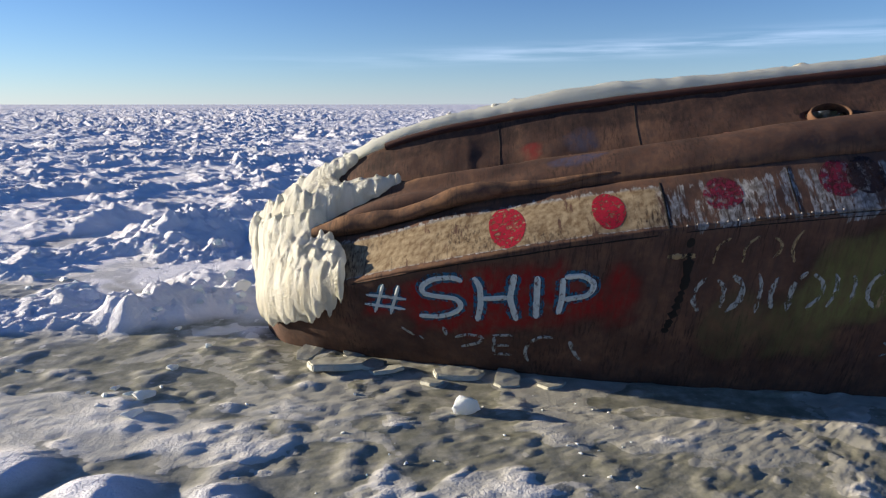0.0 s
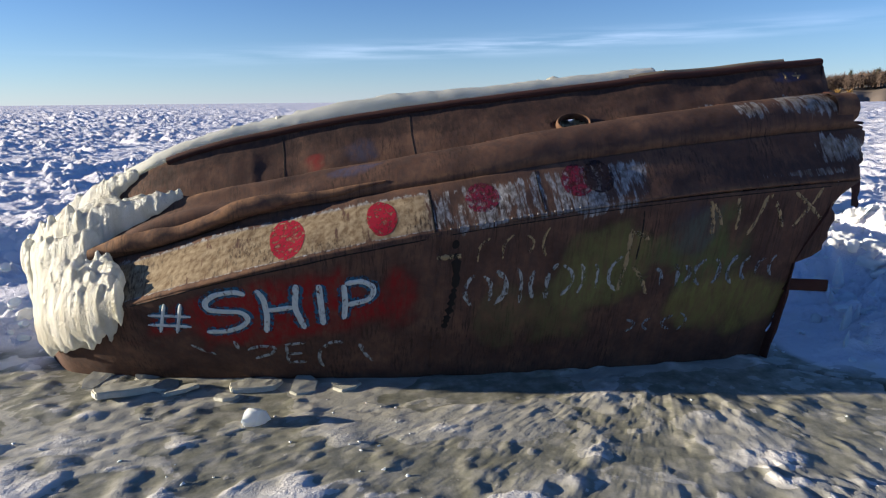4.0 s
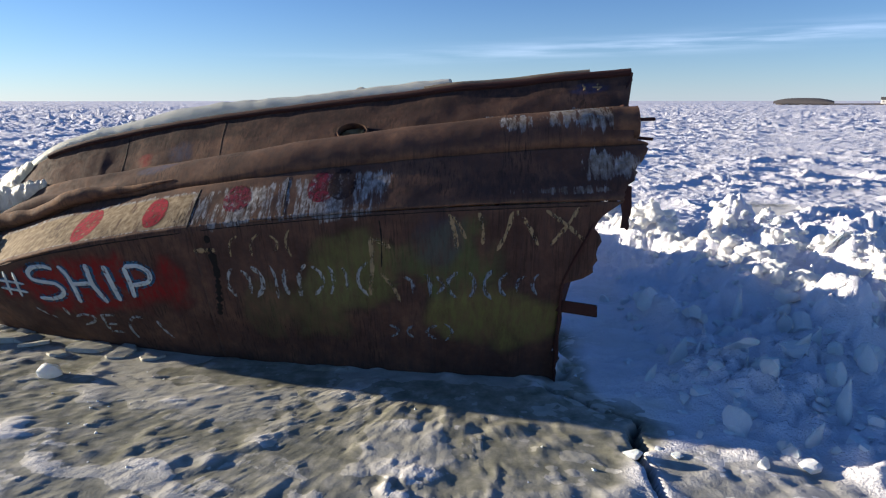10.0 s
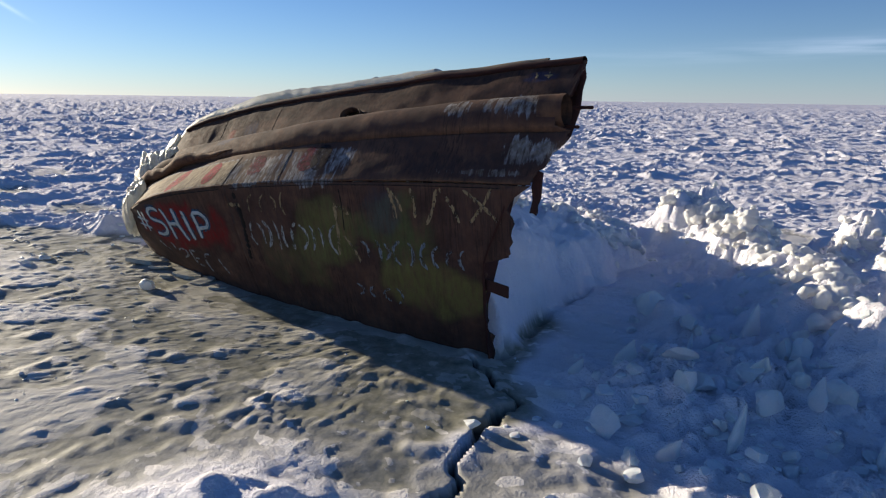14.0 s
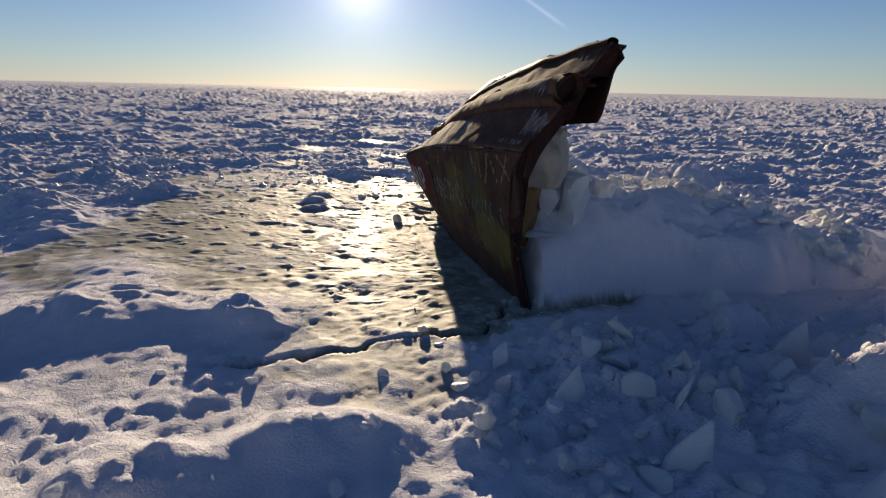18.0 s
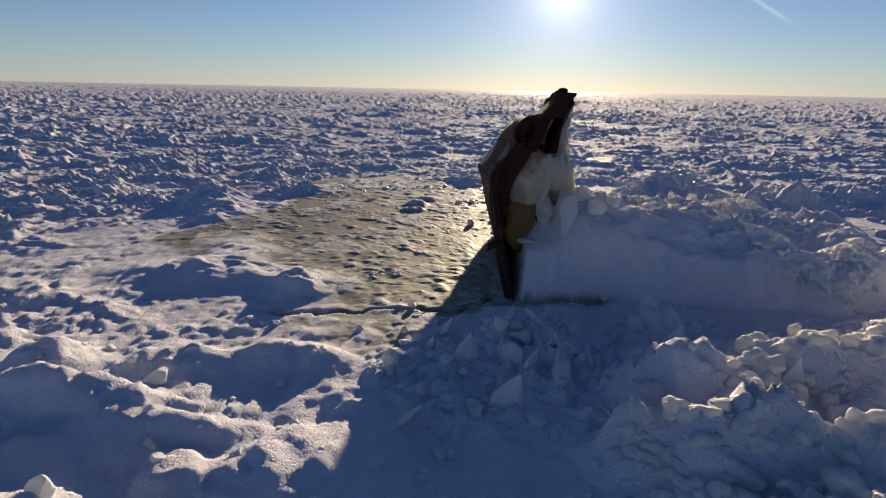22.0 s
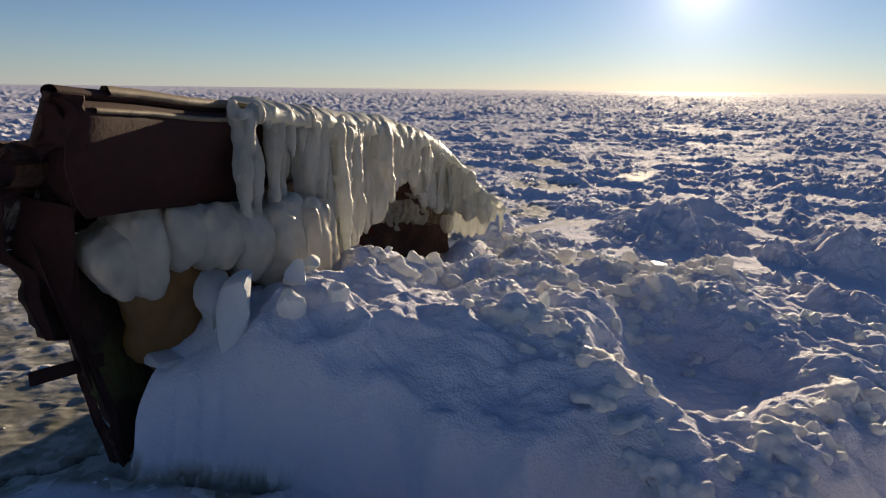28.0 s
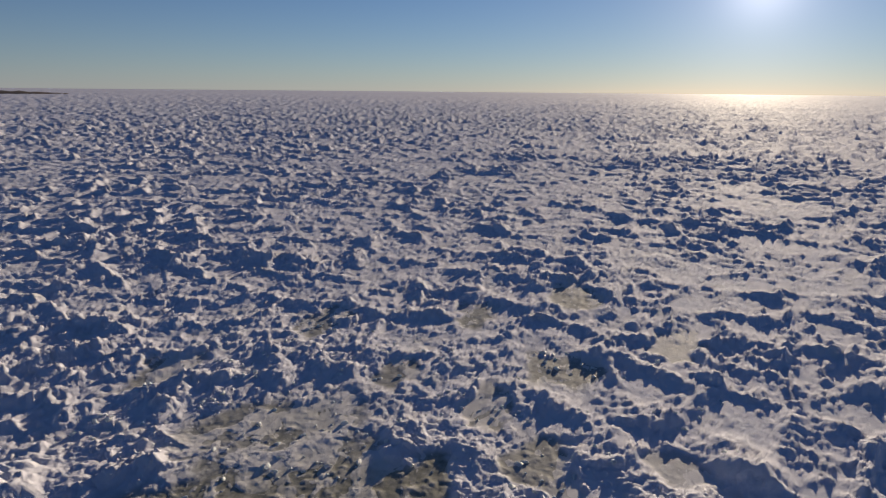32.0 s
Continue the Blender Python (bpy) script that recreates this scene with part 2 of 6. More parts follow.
def rust_build(nt, p):
    c, tall = coords(nt), coords(nt, (6, 6, 0.9))
    paint = attr(nt, "paint")
    band = attr(nt, "band")
    a, b, streak = noise_tex(nt, c, 2.3, 8, 0.65), noise_tex(nt, c, 21, 6, 0.6), noise_tex(nt, tall, 2.5, 7, 0.65)
    rust = ramp(nt, a, [(0.28, (0.038, 0.022, 0.018)), (0.5, (0.085, 0.046, 0.033)), (0.72, (0.145, 0.080, 0.052))])
    rust = mix(nt, ramp(nt, streak, [(0.42, (0, 0, 0)), (0.7, (0.75, 0.75, 0.75))]), rust, (0.056, 0.038, 0.034))
    lift = node(nt, "Math")
    lift.operation = "MULTIPLY_ADD"
    nt.links.new(band.outputs["Fac"], lift.inputs[0])
    lift.inputs[1].default_value = 0.42
    nt.links.new(noise_tex(nt, coords(nt, (9, 2, 0.6)), 1.7, 9, 0.70), lift.inputs[2])
    worn = node(nt, "ValToRGB")
    worn.color_ramp.elements[0].position, worn.color_ramp.elements[1].position = 0.94, 1.0
    patchy = node(nt, "Math")
    patchy.operation = "MULTIPLY_ADD"
    nt.links.new(noise_tex(nt, c, 2.1, 3), patchy.inputs[0])
    patchy.inputs[1].default_value = 0.32
    nt.links.new(lift.outputs[0], patchy.inputs[2])
    nt.links.new(patchy.outputs[0], worn.inputs[0])
    rub = node(nt, "Math")
    rub.operation = "MULTIPLY"
    nt.links.new(attr(nt, "wear").outputs["Fac"], rub.inputs[0])
    nt.links.new(ramp(nt, noise_tex(nt, c, 9, 7, 0.65), [(0.35, (0, 0, 0)), (0.65, (1, 1, 1))]), rub.inputs[1])
    rust = mix(nt, rub.outputs[0], rust, (0.21, 0.115, 0.06))
    cream = mix(nt, ramp(nt, noise_tex(nt, tall, 3, 6), [(0.35, (0, 0, 0)), (0.65, (1, 1, 1))]), (0.13, 0.088, 0.05), (0.28, 0.22, 0.14))
    # pale streaked paint, toned darker because that stretch of band lies unlit
    chalk = mix(nt, ramp(nt, noise_tex(nt, tall, 4, 6), [(0.4, (0, 0, 0)), (0.7, (1, 1, 1))]), (0.12, 0.11, 0.105), (0.36, 0.36, 0.37))
    coat = mix(nt, ramp(nt, band.outputs["Fac"], [(0.78, (0, 0, 0)), (0.97, (1, 1, 1))]), chalk, cream)
    rust = mix(nt, worn.outputs[0], rust, coat)
    runs = ramp(nt, noise_tex(nt, coords(nt, (26, 8, 1.1)), 1.6, 8, 0.72), [(0.50, (0, 0, 0)), (0.60, (1, 1, 1))])
    clump = ramp(nt, noise_tex(nt, coords(nt, (1, 1, 0.4)), 2.4, 4), [(0.44, (0.06, 0.06, 0.06)), (0.64, (1, 1, 1))])
    drip = node(nt, "Math")
    drip.operation = "MULTIPLY"
    nt.links.new(runs, drip.inputs[0])
    nt.links.new(clump, drip.inputs[1])
    rust = mix(nt, drip.outputs[0], rust, (0.036, 0.024, 0.019))
    # sprayed paint, and the gunwale's shade strip laid in with it
    spray = node(nt, "Math")
    spray.operation = "MULTIPLY"
    nt.links.new(paint.outputs["Alpha"], spray.inputs[0])
    nt.links.new(ramp(nt, streak, [(0.30, (0.25, 0.25, 0.25)), (0.6, (1, 1, 1))]), spray.inputs[1])
    nt.links.new(mix(nt, spray.outputs[0], rust, paint.outputs["Color"]), p.inputs["Base Color"])
    nt.links.new(ramp(nt, b, [(0.3, (0.78, 0.78, 0.78)), (0.7, (1, 1, 1))]), p.inputs["Roughness"])
    p.inputs["Specular IOR Level"].default_value = 0.15
    bump(nt, p, b, 0.3, 0.008)


def plain(colour, rough=0.7, vary=0.35, scale=9.0, metal=0.0):
    def build(nt, p):
        c = coords(nt)
        dark = tuple(v * (1 - vary) for v in colour)
        pale = tuple(min(1, v * (1 + vary)) for v in colour)
        nt.links.new(mix(nt, noise_tex(nt, c, scale, 6), dark, pale), p.inputs["Base Color"])
        p.inputs["Roughness"].default_value, p.inputs["Metallic"].default_value = rough, metal
        p.inputs["Specular IOR Level"].default_value = 0.25 if rough > 0.5 else 0.5
        bump(nt, p, noise_tex(nt, c, scale * 4, 4), 0.25, 0.01)
    return build


def see_through(mat, share, colour):
    """Lets part of the light shine through from behind, as thin ice does."""
    nt = mat.node_tree
    out = next(n for n in nt.nodes if n.bl_idname == "ShaderNodeOutputMaterial")
    glow = nt.nodes.new("ShaderNodeBsdfTranslucent")
    glow.inputs["Color"].default_value = (*colour, 1)
    both = nt.nodes.new("ShaderNodeMixShader")
    both.inputs[0].default_value = share
    nt.links.new(nt.nodes["Principled BSDF"].outputs[0], both.inputs[1])
    nt.links.new(glow.outputs[0], both.inputs[2])
    nt.links.new(both.outputs[0], out.inputs["Surface"])
    return mat


SNOW = material("pack_ice", snow_build)
BLOCK = see_through(material("ice_chunk", block_build), 0.26, (0.88, 0.90, 0.86))
ICICLE = see_through(material("frozen_spray", icicle_build), 0.38, (0.84, 0.86, 0.84))
RUST = material("rusty_plate", rust_build)
STEEL = material("dark_scale", plain((0.043, 0.016, 0.012), 0.8))
CAP = material("bare_cap", plain((0.22, 0.17, 0.11), 0.6))


# ---- building helpers ----
def smooth(mesh, flag=True):
    mesh.polygons.foreach_set("use_smooth", [flag] * len(mesh.polygons))
    return mesh


def grid_mesh(name, pts, mat, closed=False):
    """A mesh from an array of rows x columns x 3."""
    r, c = pts.shape[:2]
    me = bpy.data.meshes.new(name)
    i = np.arange(r * c).reshape(r, c)
    if closed:
        i = np.hstack([i, i[:, :1]])
    q = np.stack([i[:-1, :-1], i[:-1, 1:], i[1:, 1:], i[1:, :-1]], -1).reshape(-1, 4)
    me.vertices.add(r * c)
    me.vertices.foreach_set("co", pts.astype(np.float32).ravel())
    me.loops.add(q.size)
    me.loops.foreach_set("vertex_index", q.astype(np.int32).ravel())
    me.polygons.add(len(q))
    me.polygons.foreach_set("loop_start", np.arange(0, q.size, 4, dtype=np.int32))
    me.update(calc_edges=True)
    me.materials.append(mat)
    return smooth(me)


def part(name, mesh, parent, label=""):
    ob = new(name, mesh)
    ob.parent = parent
    if label:
        ob["label"] = label
    return ob


def bm_mesh(name, bm, mat, sm=False):
    me = bpy.data.meshes.new(name)
    bm.to_mesh(me)
    bm.free()
    me.materials.append(mat)
    return smooth(me, sm)


def box_bm(size, m=Matrix(), bevel=0.0):
    bm = bmesh.new()
    bmesh.ops.create_cube(bm, size=1, matrix=m @ Matrix.Diagonal((*size, 1)))
    if bevel:
        bmesh.ops.bevel(bm, geom=bm.edges[:], offset=bevel, segments=2, affect="EDGES")
    return bm


def hash2(ix, iy, k):
    h = (ix.astype(np.int64) * 374761393 + iy.astype(np.int64) * 668265263 + k * 974634777) & 0xFFFFFFFF
    h = ((h ^ (h >> 13)) * 1274126177) & 0xFFFFFFFF
    h = ((h ^ (h >> 16)) * 2246822519) & 0xFFFFFFFF
    return ((h ^ (h >> 15)) & 0xFFFFFF) / 16777216.0


def vnoise(x, y, k=0):
    """Smooth noise between -1 and 1."""
    fx, fy = np.floor(x), np.floor(y)
    u, v = x - fx, y - fy
    u, v = u * u * u * (u * (u * 6 - 15) + 10), v * v * v * (v * (v * 6 - 15) + 10)
    a, b = hash2(fx, fy, k), hash2(fx + 1, fy, k)
    c, d = hash2(fx, fy + 1, k), hash2(fx + 1, fy + 1, k)
    return 2 * (a + (b - a) * u + (c - a) * v + (a - b - c + d) * u * v) - 1


def fbm(x, y, k=0, octaves=4, gain=0.5):
    out, amp = 0, 1.0
    for o in range(octaves):
        out = out + amp * vnoise(x + 17.3 * o, y - 9.1 * o, k + o)
        x, y, amp = x * 2.03, y * 2.03, amp * gain
    return out


def cells(x, y, k=0):
    """Distances to the two nearest scattered points, and the nearest one's own number and offset."""
    fx, fy = np.floor(x), np.floor(y)
    f1, f2 = np.full(x.shape, 9.0), np.full(x.shape, 9.0)
    who, ox, oy = np.zeros(x.shape), np.zeros(x.shape), np.zeros(x.shape)
    for i in (-1, 0, 1):
        for j in (-1, 0, 1):
            px, py = fx + i + hash2(fx + i, fy + j, k), fy + j + hash2(fx + i, fy + j, k + 50)
            d = np.hypot(x - px, y - py)
            near = d < f1
            f2 = np.where(near, f1, np.minimum(f2, d))
            who = np.where(near, hash2(fx + i, fy + j, k + 90), who)
            ox, oy = np.where(near, x - px, ox), np.where(near, y - py, oy)
            f1 = np.where(near, d, f1)
    return f1, f2, who, ox, oy


def step(a, b, x):
    t = np.clip((x - a) / (b - a), 0, 1)
    return t * t * (3 - 2 * t)


def line_dist(x, y, pts):
    best = np.full(np.shape(x), 1e9)
    side = np.zeros(np.shape(x))
    for (ax, ay), (bx, by) in zip(pts, pts[1:]):
        dx, dy = bx - ax, by - ay
        t = np.clip(((x - ax) * dx + (y - ay) * dy) / (dx * dx + dy * dy), 0, 1)
        d = np.hypot(x - ax - t * dx, y - ay - t * dy)
        s = np.sign((x - ax) * dy - (y - ay) * dx)
        side = np.where(d < best, s, side)
        best = np.minimum(d, best)
    return best, side


def mound(x, y, cx, cy, rx, ry, turn, h):
    c, s = math.cos(radians(turn)), math.sin(radians(turn))
    u, v = ((x - cx) * c + (y - cy) * s) / rx, (-(x - cx) * s + (y - cy) * c) / ry
    return h * np.exp(-(u * u + v * v) ** 1.5)


RIDGE = [(7.0, 12.8), (8.0, 11.2), (8.7, 9.9), (9.3, 8.8), (9.4, 7.7), (9.6, 7.1)]
CRACK = [(5.75, 5.2), (6.15, 4.85), (6.6, 4.5), (6.4, 3.9), (6.55, 3.1), (6.7, 1.9), (6.5, 1.3)]
OUTER_RIDGE = [(10.75, 5.7), (10.95, 6.4), (11.05, 7.1), (11.0, 7.8), (10.95, 8.4), (10.6, 9.4), (9.8, 11.0)]
BANK_CREST = [(4.55, 8.5), (4.7, 9.2), (5.0, 9.75), (5.8, 9.95), (6.3, 10.3), (6.7, 10.7), (5.9, 11.0), (5.1, 11.6), (4.4, 12.5)]


SHEET_CRACKS = [[(-0.35, 5.9), (-0.75, 5.4), (-1.1, 4.9), (-1.6, 4.2), (-2.2, 3.4)], [(-0.2, 5.7), (0.6, 5.3), (1.6, 5.2)], [(3.2, 4.6), (4.0, 3.9), (4.3, 3.2), (4.5, 2.4)], [(5.1, 3.0), (5.38, 2.81), (6.15, 2.34), (6.6, 2.2)]]


def zones(x, y):
    """How smooth and glazed the ice is here: 1 on the open sheet by the hull, 0 in the rubble."""
    wx, wy = x + 0.5 * fbm(x * 0.9, y * 0.9, 3, 3), y + 0.5 * fbm(x * 0.9, y * 0.9, 7, 3)
    right = step(7.0, 6.4, wx + 0.12 * (wy - 4))
    low = step(0.0, 0.9, wy - np.interp(wx, [-8, -4, -1, 2, 3, 5, 7], [3.9, 0.6, -0.9, -2.4, -1.2, 1.3, 1.9]))
    left = step(-7.2, -5.8, wx + 0.15 * (wy - 5))
    top = step(7.6, 7.0, wy)
    sheet = right * low * left * top
    tongue = step(2.3, 1.2, np.hypot((wx + 3.5) / 3.2, (wy - 3.2) / 1.4))
    sheet = np.maximum(sheet, tongue * 0.9)
    for cx, cy, rx, ry in POOLS:
        sheet = np.maximum(sheet, 0.85 * step(1.25, 0.8, np.hypot((wx - cx) / rx, (wy - cy) / ry)))
    return sheet


POOLS = [(-6.2, 1.8, 1.6, 1.8), (-4.9, 5.2, 1.2, 0.7), (-10.5, 4.2, 1.2, 0.7), (-5.6, 9.8, 0.7, 0.6), (7.5, 2.9, 0.9, 0.7), (-12.2, 9.3, 1.5, 1.1), (-7.0, 9.1, 1.1, 0.75), (-7.2, 12.1, 0.8, 0.9), (-9.4, 7.4, 1.4, 0.6), (-4.5, 9.1, 0.7, 0.45), (-16.5, 6.0, 1.6, 0.8), (-15.0, 13.0, 1.4, 0.8), 
         (-20.0, 9.5, 2.0, 1.0), (-9.0, -3.0, 1.5, 0.9), (-14.0, 0.5, 1.6, 0.9), (14.5, 12.0, 1.2, 0.8), (13.0, 16.5, 1.4, 0.9), (9.0, 14.5, 1.2, 0.7)]


def frosting(x, y):
    """Where refrozen slush and frost lie on the glazed sheet."""
    wx, wy = x + 0.35 * fbm(x * 1.1, y * 1.1, 171, 3), y + 0.35 * fbm(x * 1.1, y * 1.1, 173, 3)
    clear = step(1.5, 0.6, np.hypot((wx - 2.7) / 2.3, (wy - 4.2) / 1.2)) + step(1.4, 0.6, np.hypot((wx + 0.9) / 0.9, (wy - 5.4) / 0.7))
    return step(-0.25, 0.45, fbm(wx * 0.75, wy * 1.25, 161, 5, 0.55) - 0.5 * clear)


def plates(wx, wy, size, k, keep):
    """Snapped plates of ice, tilted every way, with sharp edges."""
    f1, f2, who, ox, oy = cells(wx / size, wy / (0.85 * size), k)
    a, b, c = (who * 57.31) % 1.0, (who * 91.73) % 1.0, (who * 23.17) % 1.0
    tilt = (a - 0.5) * ox + (b - 0.5) * oy
    return (c < keep) * np.clip(size * (0.05 + 0.24 * who ** 2 + 0.85 * tilt), 0, 0.5 * size) * step(0.0, 0.10, f2 - f1)


def sheet_lumps(x, y):
    """Low lumps of slush frozen onto the open sheet, in drifts and clusters."""
    wx, wy = x + 0.10 * fbm(x * 3.1, y * 3.1, 181, 3), y + 0.10 * fbm(x * 3.1, y * 3.1, 183, 3)
    crowd = 0.22 * fbm(x * 0.55, y * 0.8, 185, 3)
    out = np.zeros(np.shape(x))
    for size, tall, k in ((0.46, 0.009, 186), (0.23, 0.007, 187), (0.115, 0.006, 188)):
        f1, f2, who, ox, oy = cells(wx / size, wy / (0.75 * size), k)
        dome = np.sqrt(np.clip(1 - (f1 / (0.30 + 0.18 * ((who * 7.7) % 1.0))) ** 2, 0, 1))
        out = out + tall * step(0.70, 0.80, (who * 31.3) % 1.0 + crowd) * dome * (0.45 + 0.7 * ((who * 13.9) % 1.0)) * (1 + 0.5 * fbm(x * 11, y * 11, 189, 2))
    return out


def height(x, y):
    z = zones(x, y)
    drift = step(5.9, 6.4, x) * step(7.7, 7.1, x + 0.15 * fbm(x, y, 121, 2)) * step(5.2, 5.9, y) * step(12.5, 11, y)
    drift = np.maximum(drift, step(1.5, 0.8, np.hypot((x - 11.4) / 1.6, (y - 4.4) / 1.5)))
    drift = np.maximum(drift, 0.75 * step(1.4, 0.8, np.hypot((x - 9.2) / 2.6, (y - 0.6) / 1.5)))
    drift = np.maximum(drift, 0.9 * step(1.4, 0.8, np.hypot((x - 7.1) / 0.9, (y - 3.2) / 1.7)))
    drift = np.maximum(drift, 0.9 * step(1.4, 0.8, np.hypot((x - 8.2) / 2.3, (y - 2.3) / 1.0)))
    drift = np.maximum(drift, 0.8 * step(1.4, 0.7, np.hypot((x - 6.0) / 2.0, (y - 0.8) / 1.0)))
    drift = np.maximum(drift, 0.8 * step(1.4, 0.7, np.hypot((x - 1.5) / 5.0, (y + 1.0) / 2.4)))
    drift = np.maximum(drift, 0.85 * step(1.4, 0.8, np.hypot((x - 10.3) / 1.3, (y - 2.5) / 1.7)))
    rough = (1 - 0.93 * z) * (1 - 0.85 * drift)
    r = np.hypot(x - 5, y - 6)
    wx, wy = x + 0.28 * fbm(x * 1.3, y * 1.3, 21, 3), y + 0.28 * fbm(x * 1.3, y * 1.3, 25, 3)
    f1, f2, who, ox, oy = cells(wx / 0.95, wy / 0.8, 1)
    g1, g2, who2, px, py = cells(wx / 0.40, wy / 0.36, 2)
    h1, h2, who3, qx, qy = cells(x / 3.1, y / 2.6, 5)
    dense = np.clip(0.62 + 0.5 * fbm(x * 0.13, y * 0.13, 31, 3) + 0.55 * fbm(x * 0.42, y * 0.5, 35, 2), 0.16, 1.15)
    block = (who ** 1.8) * 0.27 * step(0.0, 0.45, f2 - f1) * (1 - 0.35 * f1) * (1 + 0.5 * (ox * (who2 - 0.5) + oy * (who - 0.4)))
    chunk = (who2 ** 1.3) * 0.17 * np.sqrt(np.clip(1 - (g1 / 0.68) ** 2, 0, 1)) * step(0.0, 0.22, g2 - g1)
    k1, k2, who4, sx, sy = cells(wx / 0.17 + 3.3, wy / 0.16, 9)
    near = step(45, 25, r)
    curd = near * (0.3 + 0.7 * who4) * np.sqrt(np.clip(1 - (k1 / 0.7) ** 2, 0, 1)) * np.clip(0.45 + 0.8 * fbm(x * 0.8, y * 0.8, 45, 3), 0.05, 1)
    chunk = chunk + 0.05 * curd
    ridge = 0.30 * np.clip(1 - (h2 - h1) * 3.2, 0, 1) * (0.4 + who3)
    slabs = 0.72 * plates(wx, wy, 0.85, 221, 0.42) + 1.1 * plates(x + 0.12 * fbm(x * 2.7, y * 2.7, 223, 2), y, 0.42, 222, 0.5) + 1.25 * plates(wx + 5.1, wy, 0.21, 224, 0.5) * near
    j1, j2, who6, ux, uy = cells(wx / 1.5 + 7.7, wy / 1.3, 6)
    rim = np.maximum(np.clip(1 - (h2 - h1) * 2.4, 0, 1), 0.75 * np.clip(1 - (j2 - j1) * 2.6, 0, 1))      # flat pans between low pressure ridges
    dense = dense * np.clip(0.30 + 0.85 * rim + 0.25 * fbm(x * 0.7, y * 0.7, 37, 2), 0.12, 1.1)
    rubble = dense * (0.45 * block + 0.6 * slabs + 0.5 * chunk * (0.4 + 0.8 * who) + ridge * 0.48) + (0.03 + 0.06 * rim) * np.abs(fbm(x * 2.6, y * 2.6, 41, 5, 0.55)) + 0.016 * fbm(x * 9, y * 9, 46, 3)
    rubble = rubble * (1 - 0.40 * step(0.0, 9.0, x + 0.2 * (y - 14)) * step(13, 17, y)) * (0.88 + 0.12 * step(14, 35, r) + 1.6 * step(25, 160, r))
    carved = 0.022 * fbm(x * 1.3 + 0.4 * y, y * 3.4, 191, 4, 0.6) + 0.004 * np.abs(fbm(x * 4.5, y * 8.0, 195, 3))
    out = drift * (1 - z) * carved + rough * rubble + 0.05 * fbm(x * 0.6, y * 0.6, 51, 3) * rough
    # the sheet: low frozen lumps and thin drifts
    fr = frosting(x, y)
    lump = fr * (0.010 + 0.016 * np.clip(fbm(x * 2.2, y * 3.0, 61, 4, 0.45), 0, 1) + 0.006 * np.abs(fbm(x * 7, y * 8, 66, 3))) + 0.0015 * fbm(x * 4, y * 4, 68, 4) + sheet_lumps(x, y)
    out = out + z * lump * step(6.2, 5.0, y + 0.12 * x)
    # tight blocky rubble round the bow
    heap = step(1.25, 0.7, np.hypot((x - 0.2) / 4.2, (y - 11.4) / 2.6)) * np.clip(0.75 + 0.5 * fbm(x * 0.8, y * 0.8, 251, 2), 0.3, 1.2)
    out = out + heap * (0.75 * slabs + 0.35 * chunk + 0.03 * curd)
    # broken, knobbly snow in the lee of the torn end
    knob = step(6.5, 7.4, x) * step(14.5, 12.0, y) * step(-3, 0, y) * step(14, 12, x)
    out = out + knob * (1 - 0.85 * drift) * (0.7 * slabs * step(3.2, 4.0, y) * step(7.4, 6.4, y) + 0.10 * np.abs(fbm(x * 1.9, y * 1.9, 101, 5, 0.55)) + 0.05 * np.abs(fbm(x * 6, y * 6, 104, 3)))
    ring = step(0.35, 0.1, np.abs(np.hypot(x - 4.85, (y - 3.45) * 1.1) - 0.45)) * np.clip(0.4 + fbm(x * 1.5, y * 1.5, 108, 2), 0, 1)
    out = out + 0.05 * ring * np.abs(fbm(x * 7, y * 7, 109, 3))
    d3, s3 = line_dist(x + 0.35 * fbm(x * 0.9, y * 0.9, 141, 3), y + 0.35 * fbm(x * 0.9, y * 0.9, 143, 3), RIDGE)
    body = np.exp(-(d3 / 0.75) ** 2)
    out = out * (1 - 0.35 * body) + body * (0.54 + 0.16 * np.clip(fbm(x * 1.1, y * 1.1, 145, 2), -0.8, 1)) + body * (0.05 * chunk / 0.17 + 0.05 * curd)
    d5, s5 = line_dist(x + 0.3 * fbm(x * 1.1, y * 1.1, 147, 3), y + 0.3 * fbm(x * 1.1, y * 1.1, 149, 3), OUTER_RIDGE)
    out = out + np.exp(-(d5 / 0.45) ** 2) * (0.47 + 0.18 * fbm(x * 1.5, y * 1.5, 148, 3) + 0.05 * chunk / 0.17 + 0.03 * curd)
    # drifts and hummocks
    n = 1 + 0.45 * fbm(x * 1.6, y * 1.6, 71, 4)
    for m in HUMMOCKS:
        out = out + mound(x, y, *m) * (0.85 * n + (1 - 0.8 * np.minimum(drift, 1)) * (0.22 * curd + 0.2 * chunk / 0.17))
    # the bank of snow behind the torn end
    edge = np.interp(y, [5.2, 5.7, 6.1, 7.0, 8.5, 9.5, 10.5, 13], [5.74, 5.86, 6.0, 6.0, 6.05, 6.3, 6.6, 6.2]) + 0.20 * fbm(y * 0.9, x * 0.4 + 3.3, 81, 3) + 0.09 * fbm(y * 2.6, x * 0.8, 82, 3)
    tall = np.interp(y, [5.2, 5.6, 6.4, 7.4, 8.6, 10.0, 12.0, 15.0], [1.22, 1.30, 1.30, 1.20, 0.98, 0.76, 0.55, 0.4])
    face = 0.60 * step(edge + 0.14, edge - 0.28, x) + 0.40 * step(edge - 0.05, edge - 1.1, x)
